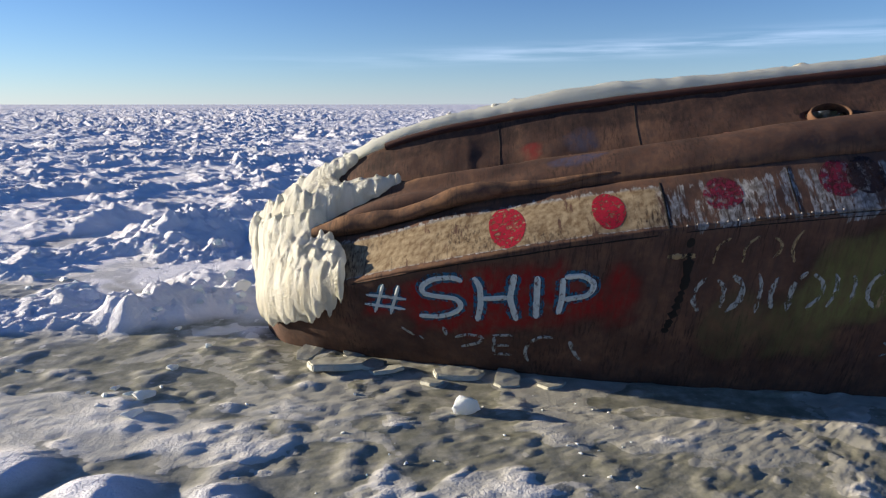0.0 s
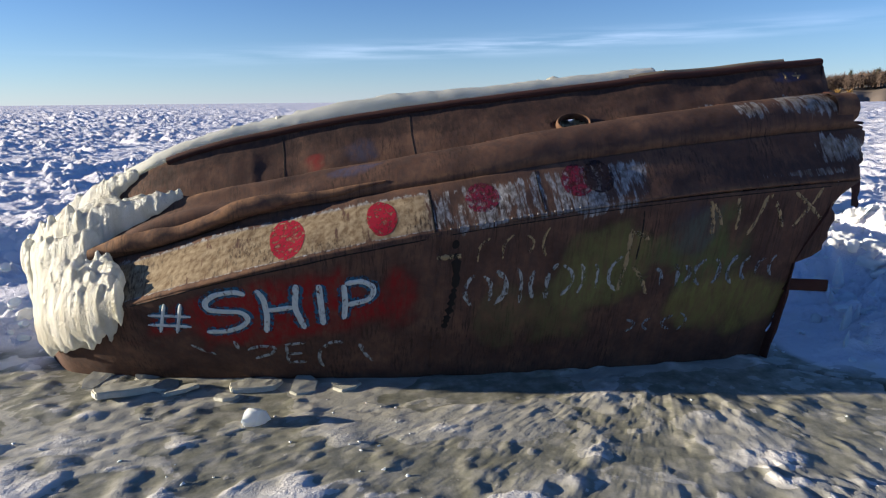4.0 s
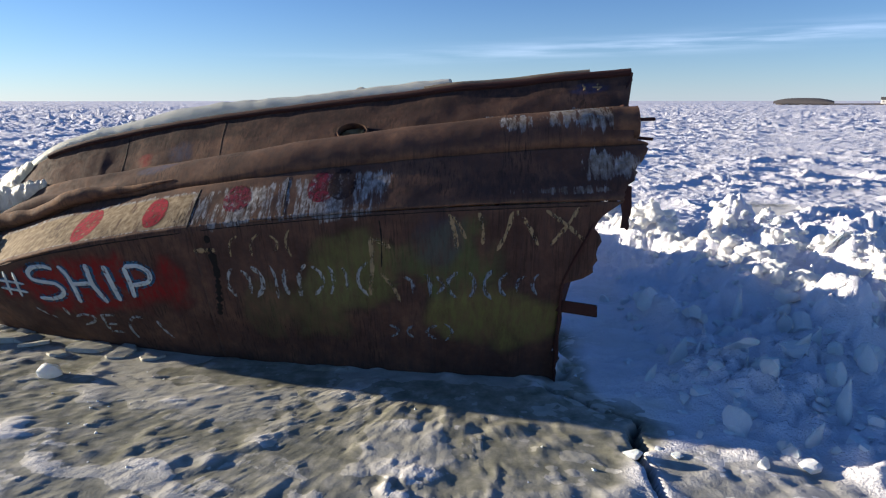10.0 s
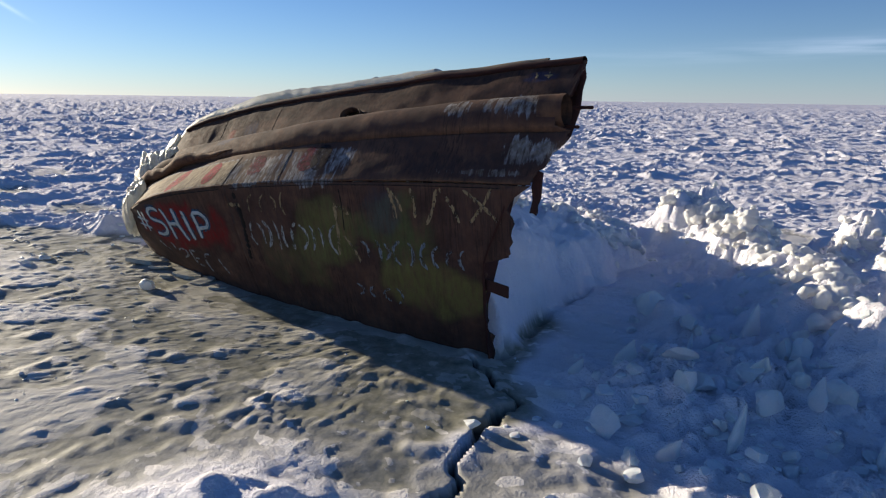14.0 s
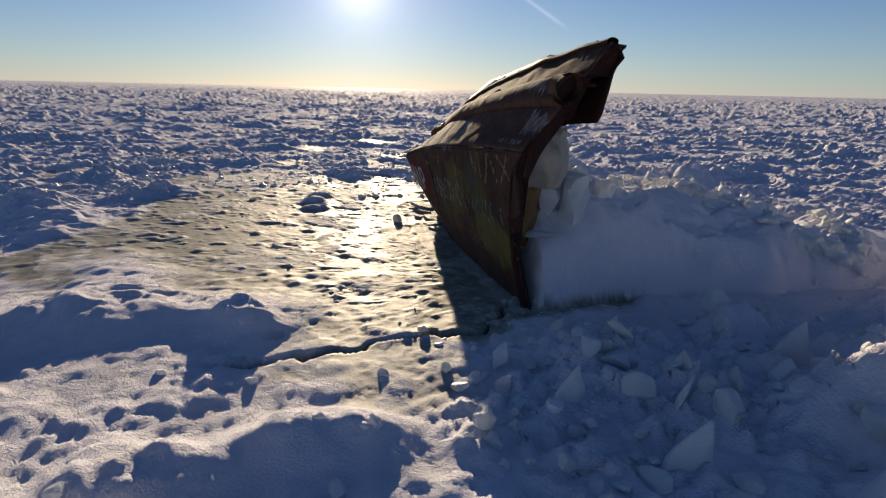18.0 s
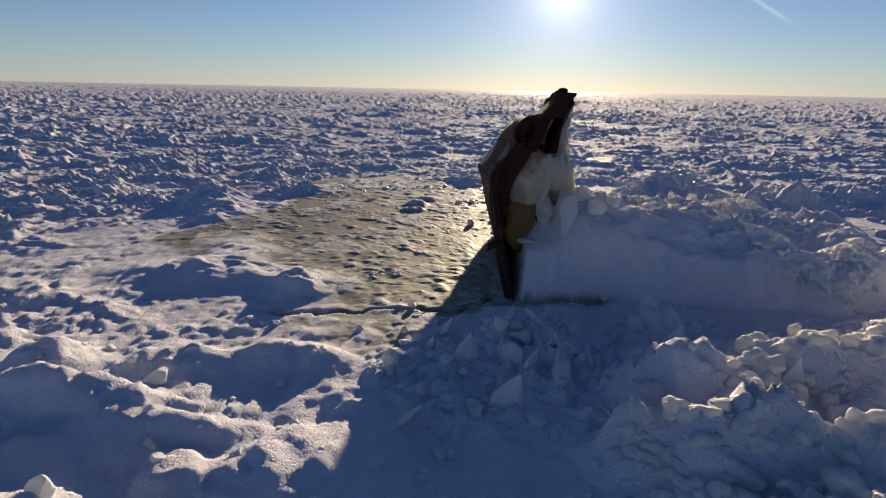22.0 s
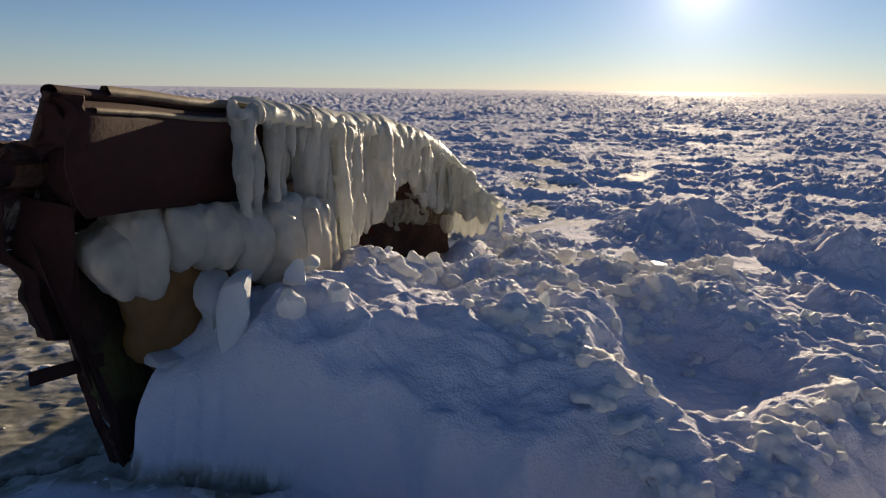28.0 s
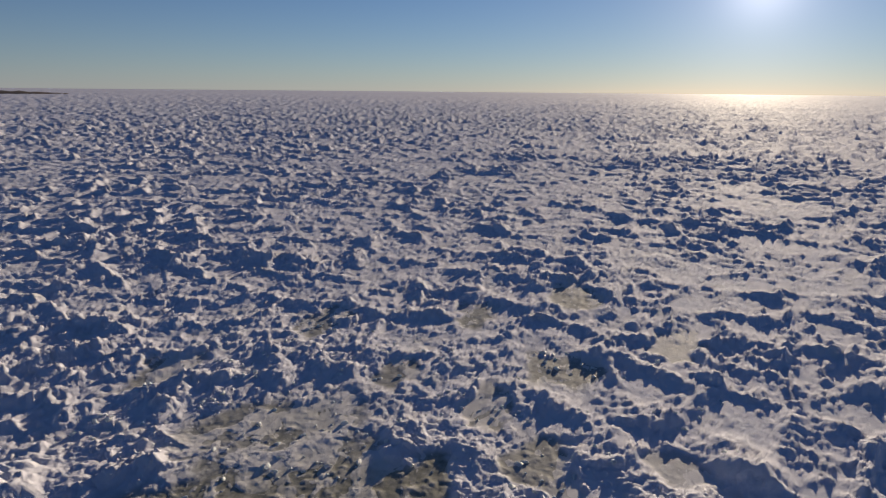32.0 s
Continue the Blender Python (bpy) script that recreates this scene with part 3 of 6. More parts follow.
    span = step(5.02, 5.45, y + 0.1 * (x - 5.6)) * np.maximum(step(0.04, 0.22, y - np.interp(x, [-1.0, 0.4, 1.4, 2.4, 3.5, 5.0, 7.0], [6.70, 6.28, 6.03, 5.83, 5.66, 5.53, 5.45])), step(5.90, 6.05, x)) * step(17.0, 12.5, y + 0.3 * x)
    fall = 0.10 + 0.90 * step(-4.0, 4.4, x + 0.22 * (y - 9))
    tall = tall * (1 + 0.17 * fbm(y * 0.85, x * 0.6, 83, 3)) + 0.06 * fbm(y * 2.8, x * 2.2, 84, 3)
    hollow = np.maximum(0.92 * step(0.9, 2.3, x + 0.2 * fbm(x * 2, y * 2, 85, 2)), step(7.5, 8.9, y + 0.24 * x))
    hollow = np.maximum(hollow, step(3.0, 4.2, x))
    basin = step(1.3, 0.5, np.hypot((x - 4.0) / 1.3, (y - 10.9) / 0.95))
    bank = face * span * tall * fall * hollow * (1 - 0.5 * basin)
    d4, s4 = line_dist(x + 0.22 * fbm(x * 1.3, y * 1.3, 241, 3), y + 0.22 * fbm(x * 1.3, y * 1.3, 243, 3), BANK_CREST)
    bank = bank + span * np.exp(-(d4 / 0.30) ** 2) * (0.13 + 0.12 * fbm(x * 1.7, y * 1.7, 245, 3))
    b1, b2, who5, tx, ty = cells(wx / 0.75, wy / 0.62, 15)
    lumps = 0.08 * who5 * np.sqrt(np.clip(1 - (b1 / 0.72) ** 2, 0, 1)) + 0.06 * np.abs(fbm(x * 1.4, y * 1.4, 91, 3)) + 0.02 * curd
    on_top = step(0.25, 0.7, bank) * step(edge - 0.1, edge - 0.7, x)
    patch = np.clip(0.6 + 0.8 * fbm(x * 0.7, y * 0.7, 96, 3), 0.12, 1) * step(6.4, 7.6, y + 0.1 * x)
    out = np.maximum(out, bank + on_top * patch * (lumps + 0.3 * out)) + step(0.1, 0.4, bank) * (0.10 * fbm(x * 1.3, y * 1.3, 94, 4) + 0.05 * np.abs(fbm(x * 3.4, y * 3.4, 92, 3)) + 0.01 * step(6.6, 8.0, y) * curd)
    out = np.maximum(out, mound(x, y, -1.15, 7.8, 0.95, 0.42, -12, 0.50) + 0.03 * fbm(x * 3, y * 3, 255, 4))      # snow drifted up under the bow
    for m in RIMS:
        out = out + mound(x, y, *m) * (0.75 if m[1] < 8.2 else 0.5) * (0.9 + 0.3 * fbm(x * 2.2, y * 2.2, 131, 2) + 0.12 * curd)
    for line in SHEET_CRACKS:
        d, s = line_dist(x + 0.10 * fbm(x * 3, y * 3, 111, 3), y + 0.10 * fbm(x * 3, y * 3, 113, 3), line)
        out = out - 0.008 * step(0.035, 0.010, d)
    d, s = line_dist(x + 0.05 * fbm(x * 3, y * 3, 115, 2), y, [(5.95, 5.5), (6.02, 7.3), (6.16, 8.5)])
    out = out - 0.07 * step(0.13, 0.03, d)
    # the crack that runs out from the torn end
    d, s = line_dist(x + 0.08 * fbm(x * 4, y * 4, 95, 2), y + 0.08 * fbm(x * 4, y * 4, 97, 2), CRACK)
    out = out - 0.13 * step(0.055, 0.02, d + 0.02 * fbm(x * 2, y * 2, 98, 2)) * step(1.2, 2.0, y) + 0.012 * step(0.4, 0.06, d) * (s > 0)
    return out


HUMMOCKS = [
    (4.75, 0.55, 0.75, 1.9, -14, 0.19), (5.6, 1.9, 0.55, 0.4, 30, 0.14), (3.4, 0.5, 0.9, 0.8, 0, 0.06), (2.6, 0.2, 1.2, 0.6, 10, 0.08),
    (-2.4, 3.9, 0.4, 0.28, 0, 0.14), (-3.4, 4.2, 0.4, 0.3, 20, 0.12), (-3.6, 8.0, 1.1, 0.4, 25, 0.15), (-5.6, 12.4, 0.9, 0.6, 0, 0.25),
    (-6.6, 11.4, 1.0, 0.4, 10, 0.20), (-1.5, -1.6, 1.7, 0.8, 20, 0.25), (8.6, -0.3, 0.5, 0.5, 0, 0.28), (9.5, 0.05, 0.34, 0.95, 0, 0.33), (8.4, 1.0, 0.4, 0.55, 0, 0.23), (8.3, 2.35, 0.4, 0.7, -8, 0.18), (10.0, 1.9, 0.22, 0.9, -9, 0.12), (10.85, 2.95, 0.75, 0.9, 0, 0.21), (10.7, 1.85, 0.30, 0.26, 20, 0.34),
    (9.9, 0.6, 0.7, 0.8, 0, 0.12), (11.5, 0.7, 0.5, 0.7, 20, 0.2), (11.65, 7.1, 0.35, 0.5, 30, 0.30), (9.5, 6.5, 0.5, 0.6, 0, 0.32), (-3.1, -2.1, 0.9, 0.8, 0, 0.30), (7.5, 7.3, 0.35, 0.35, 0, 0.30), (8.75, 7.65, 0.4, 0.3, 20, 0.25), (8.2, 10.6, 0.6, 0.5, 0, 0.35), (-1.6, 3.8, 0.28, 0.3, 0, 0.16), (10.9, 8.6, 0.4, 0.8, 20, 0.42),
    (7.6, 12.3, 1.2, 1.0, 0, 0.6), (10.6, 11.2, 1.3, 1.2, 0, 0.55),
    (-1.9, 8.95, 0.5, 0.35, 10, 0.2), (-0.9, 9.3, 0.5, 0.4, 0, 0.22), (1.2, 13.6, 1.2, 0.8, 20, 0.35), (-4.9, 12.6, 0.8, 1.3, 0, 0.40), (-3.6, 9.4, 0.7, 0.35, 20, 0.16), (-8.0, 13.6, 1.2, 0.8, 10, 0.25), (-2.4, 15.2, 0.9, 0.8, 0, 0.6),
]

RIMS = [(3.2, 6.9, 0.7, 0.4, 0, 0.16), (3.3, 7.2, 0.45, 0.3, 40, 0.12), (2.95, 7.6, 0.3, 0.5, 15, 0.10), (2.5, 8.4, 0.28, 0.5, 10, 0.26), (2.2, 9.3, 0.3, 0.5, 0, 0.26), (2.25, 10.6, 0.35, 0.7, -5, 0.3), (4.6, 8.5, 0.3, 0.4, 0, 0.2), (4.9, 9.4, 0.45, 0.4, 20, 0.16), (4.2, 9.8, 0.22, 0.25, 0, 0.3), (4.5, 10.3, 0.2, 0.25, 0, 0.3), (3.1, 10.4, 0.3, 0.5, 30, 0.28), (2.9, 11.2, 0.35, 0.6, 0, 0.3), (0.2, 10.7, 0.6, 0.5, 0, 0.3), (-0.4, 8.9, 0.4, 0.3, 0, 0.2),
        (5.15, 8.9, 0.28, 0.42, 0, 0.24), (5.3, 9.9, 0.26, 0.6, -8, 0.26), (5.25, 11.1, 0.3, 0.6, 5, 0.26), (3.6, 10.1, 0.5, 0.32, 30, 0.22), (2.0, 9.3, 0.8, 0.32, 10, 0.24), (4.4, 8.2, 0.45, 0.28, 0, 0.16),
        (3.0, 8.8, 0.6, 0.28, -15, 0.2), (1.2, 10.6, 0.7, 0.4, 40, 0.24), (2.6, 11.8, 0.8, 0.4, 20, 0.28), (0.2, 12.0, 0.7, 0.45, 0, 0.26), (4.2, 12.4, 0.6, 0.5, 60, 0.26), (5.5, 6.7, 0.2, 0.3, 0, 0.12)]

# ---- the frozen lake: one sheet to the horizon ----
ANG = 1500
radii = list(np.arange(0.05, 13.0, 0.046))
while radii[-1] < 90:
    radii.append(radii[-1] * 1.0075)
while radii[-1] < 420:
    radii.append(radii[-1] * 1.012)
while radii[-1] < 4600:
    radii.append(radii[-1] * 1.03)
radii = np.array(radii)
span_ = np.radians(np.arange(0, 361, 1.0))                # more spokes from east over north to south-west
share_ = np.cumsum(0.45 + 0.95 * step(0.35, 0.6, span_) * step(4.35, 4.1, span_))
th = np.interp(np.arange(ANG) / ANG, (share_ - share_[0]) / (share_[-1] - share_[0]), span_)
GX, GY = 5 + radii[:, None] * np.cos(th), 6 + radii[:, None] * np.sin(th)
GZ = np.empty(GX.shape)
GI = np.empty(GX.shape)
for k in range(0, len(radii), 60):
    sl = slice(k, k + 60)
    GZ[sl] = height(GX[sl], GY[sl])
    GI[sl] = zones(GX[sl], GY[sl])
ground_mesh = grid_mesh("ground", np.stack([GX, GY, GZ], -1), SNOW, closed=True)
at = ground_mesh.attributes.new("ice", "FLOAT", "POINT")
low_spots = np.clip((0.05 - GZ) * 9, 0, 1) * 0.35
# clearer ice by the hull; its darker tone also deepens the hull's shadow
hull_near = step(2.3, 0.9, line_dist(GX, GY, [(-2.0, 7.0), (0.4, 6.1), (2.4, 5.6), (5.9, 5.3)])[0] + 0.3 * fbm(GX * 1.2, GY * 1.2, 151, 3))
at.data.foreach_set("value", np.clip(GI * (0.82 + 0.18 * hull_near) * np.clip(1.15 - GZ * 9, 0, 1) + low_spots, 0, 1).astype(np.float32).ravel())
at = ground_mesh.attributes.new("frost", "FLOAT", "POINT")
at.data.foreach_set("value", np.clip(np.maximum(0.75 * frosting(GX, GY), step(0.002, 0.010, sheet_lumps(GX, GY))), 0, 1).astype(np.float32).ravel())
# near-black where the surface dips below -0.05, as in the crack
at = ground_mesh.attributes.new("dark_low", "FLOAT", "POINT")
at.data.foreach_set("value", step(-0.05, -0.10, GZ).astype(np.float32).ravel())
ground = tagged(new("ground", ground_mesh), "frozen lake of white snowy pack ice with grey glazed sheet ice", "ground", kind="structure")


def ground_z(x, y):
    return float(height(np.array([float(x)]), np.array([float(y)]))[0])


# ---- the wreck ----
XS = np.array([-2.15, -1.95, -1.6, -1.0, -0.3, 0.4, 1.4, 2.4, 3.5, 5.0, 7.1])
LINES = [   # y and z along XS: foot, knuckle, lower and upper edge of the rubbing pipe, gunwale
    ([7.40, 7.12, 6.92, 6.70, 6.47, 6.28, 6.03, 5.83, 5.66, 5.53, 5.45], [-0.12] * 11),
    ([7.30, 6.85, 6.42, 5.98, 5.63, 5.40, 5.27, 5.18, 5.09, 5.01, 4.95], [0.55, 0.64, 0.78, 1.01, 1.25, 1.44, 1.63, 1.78, 1.91, 2.03, 2.12]),
    ([7.45, 7.05, 6.75, 6.46, 6.25, 6.10, 5.84, 5.58, 5.45, 5.32, 5.28], [0.95, 1.05, 1.20, 1.41, 1.63, 1.81, 2.01, 2.18, 2.34, 2.50, 2.62]),
    ([7.75, 7.42, 7.10, 6.85, 6.60, 6.48, 6.28, 6.08, 5.94, 5.76, 5.60], [1.18, 1.30, 1.48, 1.72, 1.94, 2.07, 2.24, 2.41, 2.60, 2.80, 3.00]),
    ([8.05, 7.75, 7.45, 7.12, 6.94, 6.84, 6.67, 6.50, 6.31, 6.08, 5.86], [1.30, 1.52, 1.78, 2.12, 2.40, 2.56, 2.74, 2.87, 3.00, 3.16, 3.34]),
]


def spline(x, xs, ys):
    xs, ys = np.asarray(xs, float), np.asarray(ys, float)
    m = np.gradient(ys, xs)
    i = np.clip(np.searchsorted(xs, x) - 1, 0, len(xs) - 2)
    h = xs[i + 1] - xs[i]
    t = np.clip((x - xs[i]) / h, 0, 1)
    return ((2 * t**3 - 3 * t**2 + 1) * ys[i] + (t**3 - 2 * t**2 + t) * h * m[i] + (-2 * t**3 + 3 * t**2) * ys[i + 1] + (t**3 - t**2) * h * m[i + 1])


def hull(x, v):
    """A point of the hull's outer skin: x along it, v from the foot (0) to the gunwale (4). Returns x, y, z arrays."""
    x, v = np.broadcast_arrays(np.asarray(x, float), np.asarray(v, float))
    k = np.clip(np.floor(v), 0, 3).astype(int)
    w = v - k
    ys = np.stack([spline(x, XS, l[0]) for l in LINES])
    zs = np.stack([spline(x, XS, l[1]) for l in LINES])
    pick = lambda a, i: np.take_along_axis(a, i[None], 0)[0]
    y = pick(ys, k) * (1 - w) + pick(ys, k + 1) * w
    z = pick(zs, k) * (1 - w) + pick(zs, k + 1) * w
    dy, dz = pick(ys, k + 1) - pick(ys, k), pick(zs, k + 1) - pick(zs, k)
    ln = np.hypot(dy, dz) + 1e-6
    # the pipe is half round, the side below the knuckle slightly full, and the plates are dented
    out = np.where(k == 2, 0.155 * np.sin(np.pi * np.clip(w, 0, 1)) ** 0.6, 0) + np.where(k == 0, 0.05 * np.sin(np.pi * w), 0)
    crush = step(1.8, -0.6, x)
    out = out + np.where(k == 2, crush * 0.05 * np.sin(w * 9.0 + 1.2 * np.sin(x * 3)), 0)
    out = out + 0.012 * fbm(x * 1.7, v * 1.3, 7, 3) + np.where(k == 3, step(1.2, 0.2, x) * (0.004 * np.sin(x * 7.0) + 0.012 * np.maximum(0, 1 - np.abs(x - 0.30) / 0.06) * (1 - w)), 0)
    return x + 0 * y, y - out * dz / ln, z + out * dy / ln


def torn(z, v):
    """Where the torn end runs, at each height."""
    if v > 3:
        return 6.55 + 0.09 * (v - 3)
    if v > 2:
        return 6.53
    return float(np.interp(z, [-0.2, 0.05, 0.3, 0.34, 0.62, 1.2, 1.24, 1.28, 1.35, 1.6, 1.75, 1.82, 1.92, 2.0, 2.23, 2.45, 2.56, 2.64],
                           [5.88, 5.90, 5.90, 5.84, 5.86, 5.88, 5.92, 6.18, 6.17, 6.22, 6.20, 6.13, 6.2, 6.34, 6.48, 6.62, 6.68, 6.70]))


PAINT_AND_SHADE = [   # sprayed clouds and painted shade: centre x and v, half sizes, colour, strength
    # first: shade under the gunwale cap as colour; second darkens the band's right end
    (3.2, 3.85, 5.5, 0.36, (0.030, 0.021, 0.020), 0.65), (5.6, 1.35, 1.2, 0.3, (0.040, 0.031, 0.032), 0.55),
    (0.55, 0.66, 1.25, 0.26, (0.20, 0.012, 0.012), 1.0), (0.0, 0.72, 0.6, 0.20, (0.20, 0.012, 0.012), 0.9),
    (3.75, 0.66, 0.5, 0.26, (0.17, 0.19, 0.055), 0.62), (4.75, 0.72, 0.6, 0.22, (0.12, 0.17, 0.05), 0.6), (5.2, 0.42, 0.75, 0.17, (0.20, 0.20, 0.055), 0.66),
    (3.3, 0.45, 0.5, 0.2, (0.14, 0.15, 0.05), 0.55), (2.7, 0.45, 0.3, 0.2, (0.16, 0.15, 0.06), 0.4), (4.6, 0.85, 0.3, 0.15, (0.05, 0.06, 0.09), 0.6),
    (0.95, 3.25, 0.12, 0.2, (0.22, 0.02, 0.02), 0.7), (1.45, 3.3, 0.2, 0.25, (0.06, 0.07, 0.12), 0.6), (1.3, 2.5, 0.25, 0.2, (0.05, 0.07, 0.16), 0.5),
    (6.2, 3.6, 0.2, 0.2, (0.04, 0.05, 0.12), 0.7),
]


def hull_plate(name, v0, v1, x0, x1, rows, label="", mat=None, thick=0.025, gap=0.0, hole=None):
    vs = np.linspace(v0, v1, rows)
    cols = max(6, int((7.0 if x1 is None else x1) * 22 - x0 * 22))
    P = np.zeros((rows, cols, 3))
    V = np.zeros((rows, cols))
    for i, v in enumerate(vs):
        end = x1
        if x1 is None:
            zz = hull(6.2, v)[2]
            end = torn(zz, v) + (0.02 * math.sin(zz * 31) + random.uniform(-0.014, 0.014)) * (v < 2)
        u = np.linspace(0, 1, cols) if x0 > -2 else np.linspace(0, 1, cols) ** 1.5
        X = x0 + gap + (end - x0 - gap) * u
        P[i] = np.stack(hull(X, np.full(cols, v)), -1)
        V[i] = v
    me = grid_mesh(name, P, mat or RUST)
    X = P[..., 0]
    colour = np.zeros((rows, cols, 4))
    for cx, cv, rx, rv, col, s in PAINT_AND_SHADE:
        d = ((X - cx) / rx) ** 2 + ((V - cv) / rv) ** 2
        a = s * step(1.25, 0.35, d + 0.5 * fbm(X * 3, V * 5, 11, 3))
        colour[..., :3] = colour[..., :3] * (1 - a[..., None]) + np.array(col) * a[..., None]
        colour[..., 3] = np.maximum(colour[..., 3], a)
    colour[..., :3] /= np.maximum(colour[..., 3:], 1e-3) ** 0.5
    c = me.attributes.new("paint", "FLOAT_COLOR", "POINT")
    c.data.foreach_set("color", np.clip(colour, 0, 1).astype(np.float32).ravel())
    band = step(1.02, 1.1, V) * step(2.0, 1.75, V) * step(5.0, 3.7, X) * (1 - 0.25 * step(1.9, 2.02, X))
    band = np.maximum(band, 0.8 * step(0.955, 0.985, V + 0.02 * fbm(X * 4, V * 3, 17, 2)) * step(1.10, 1.06, V) * step(2.0, 2.2, X) * step(4.2, 3.9, X))
    for cx, cv, rx, rv in ((6.22, 2.55, 0.34, 0.42), (5.85, 2.6, 0.22, 0.4), (6.2, 1.62, 0.26, 0.36), (6.5, 1.6, 0.14, 0.3), (5.95, 1.2, 0.45, 0.10), (5.4, 2.5, 0.2, 0.3)):
        band = np.maximum(band, np.minimum(0.86, 1.3 * np.exp(-((X - cx) / rx) ** 2 - ((V - cv) / rv) ** 2)) * step(1.03, 1.12, V))
    band = np.maximum(band, 0.55 * step(0.9, 0.5, np.abs(X - 5.6)) * step(3.25, 3.05, V) * step(2.9, 3.0, V))
    b = me.attributes.new("band", "FLOAT", "POINT")
    b.data.foreach_set("value", np.clip(band, 0, 1).astype(np.float32).ravel())
    wear = np.maximum.reduce([np.exp(-(((V - 2.93) / 0.10) ** 2)), 0.6 * np.exp(-(((V - 2.05) / 0.06) ** 2)), 0.7 * np.exp(-(((V - 1.02) / 0.05) ** 2)), 0.5 * np.exp(-(((V - 3.95) / 0.06) ** 2))])
    a = me.attributes.new("wear", "FLOAT", "POINT")
    a.data.foreach_set("value", wear.astype(np.float32).ravel())
    ob = part(name, me, wreck, label)
    if hole:
        bm = bmesh.new()
        bm.from_mesh(me)
        gone = [f for f in bm.faces if ((f.calc_center_median().x - hole[0]) / hole[2]) ** 2 + ((f.calc_center_median().z - hole[1]) / hole[3]) ** 2 < 1]
        bmesh.ops.delete(bm, geom=gone, context="FACES")
        bm.to_mesh(me)
        bm.free()
    so = ob.modifiers.new("thickness", "SOLIDIFY")
    so.thickness, so.offset = thick, -1
    return ob


wreck = tagged(new("shipwreck"), "rusted torn ship bow with graffiti frozen into the lake ice", "shipwreck")
hull_plate("side_plate", 0.0, 0.99, -2.15, 2.0, 34, "rust-brown lower bow plate under red spray paint")
hull_plate("side_plate", 0.0, 0.99, 2.0, None, 34, "rust-brown torn lower plate under green spray paint")
hull_plate("band_plate", 1.0, 2.0, -2.15, None, 24, "upper plate with a worn cream-white painted band")
hull_plate("rubbing_pipe", 2.0, 3.0, -2.15, None, 18, "half-round rusty rubbing strake along the side")
hull_plate("bulwark_plate", 3.0, 4.0, -2.15, None, 26, "dark rusty bulwark plate below the gunwale", hole=(3.63, 2.66, 0.155, 0.07))


def bare(me, wear=0.5):
    """Gives a mesh the same surface values as the plates, unpainted."""
    n = len(me.vertices)
    me.attributes.new("paint", "FLOAT_COLOR", "POINT").data.foreach_set("color", np.zeros(4 * n, np.float32))
    me.attributes.new("band", "FLOAT", "POINT").data.foreach_set("value", np.zeros(n, np.float32))
    me.attributes.new("wear", "FLOAT", "POINT").data.foreach_set("value", np.full(n, wear, np.float32))
    return me


def rail(name, v, x0, x1, radius, mat, label, dy=0.0, dz=0.0, n=60, squash=1.0):
    X = np.linspace(x0, x1, n)
    c = np.stack(hull(X, np.full(n, v)), -1) + np.array([0, dy, dz])
    t = np.gradient(c, axis=0)
    t /= np.linalg.norm(t, axis=1)[:, None]
    a = np.cross(t, [0, 0, 1.0])
    a /= np.linalg.norm(a, axis=1)[:, None]
    b = np.cross(a, t)
    ph = np.linspace(0, 2 * np.pi, 12, endpoint=False)
    P = c[:, None] + radius * (np.cos(ph)[None, :, None] * a[:, None] * squash + np.sin(ph)[None, :, None] * b[:, None])
    me = bare(grid_mesh(name, P, mat, closed=True))
    return part(name, me, wreck, label)


rail("gunwale_cap", 4.0, -0.6, 6.62, 0.045, STEEL, "dark rounded gunwale cap", dy=0.02, squash=1.6)

def wavy(name, v, x0, x1, radius, label):
    """A crumpled half-round fold along the hull."""
    n = 90
    X = np.linspace(x0, x1, n)
    c = np.stack(hull(X, np.full(n, v)), -1)
    r = radius * (1 + 0.12 * np.sin(X * 6.0) + 0.06 * np.sin(X * 17.0)) * np.minimum(1, (x1 - X) / 1.4 + 0.1)
    ph = np.linspace(0, 2 * np.pi, 14, endpoint=False)
    P = c[:, None] + r[:, None, None] * np.stack([0 * ph, np.cos(ph), np.sin(ph)], -1)[None] + np.stack([0 * X, 0 * X, 0.012 * np.sin(X * 5)], -1)[:, None]
    return part(name, bare(grid_mesh(name, P, RUST, closed=True), 0.8), wreck, label)


wavy("pipe_fold", 2.10, -1.38, 1.6, 0.085, "crumpled fold of rusty plate under the pipe")
rail("pipe_tube", 2.5, 6.34, 6.60, 0.165, RUST, "open rusty end of the rubbing pipe", dy=0.07, dz=-0.08)

# the inner plate behind the gunwale, with its cap strip
n = 90
X = np.linspace(-0.8, 6.6, n)
top = np.stack(hull(X, np.full(n, 3.98)), -1)
deep = 0.12 + 0.75 * step(6.75, 6.45, X)
lean = np.array([0, 1.0, 0])
P = np.stack([top + 0.0 * lean, top + 0.15 * lean + np.array([0, 0, -0.06]), top + 0.21 * lean + np.array([0, 0, -0.16]),
              top + 0.13 * lean - deep[:, None] * np.array([0, 0.08, 0.6]), top + 0.10 * lean - deep[:, None] * np.array([0, 0.1, 1.0])])
im = grid_mesh("inner_plate", P, STEEL)
bm = bmesh.new()
bm.from_mesh(im)
bmesh.ops.delete(bm, geom=[f for f in bm.faces if abs(f.calc_center_median().x - 3.63) < 0.55 and f.calc_center_median().z < 2.98], context="FACES")
bm.to_mesh(im)
bm.free()
inner = part("inner_plate", im, wreck, "dark brown inner plate behind the gunwale")
inner.modifiers.new("thickness", "SOLIDIFY").thickness = 0.02
X = np.linspace(4.4, 6.2, 30)
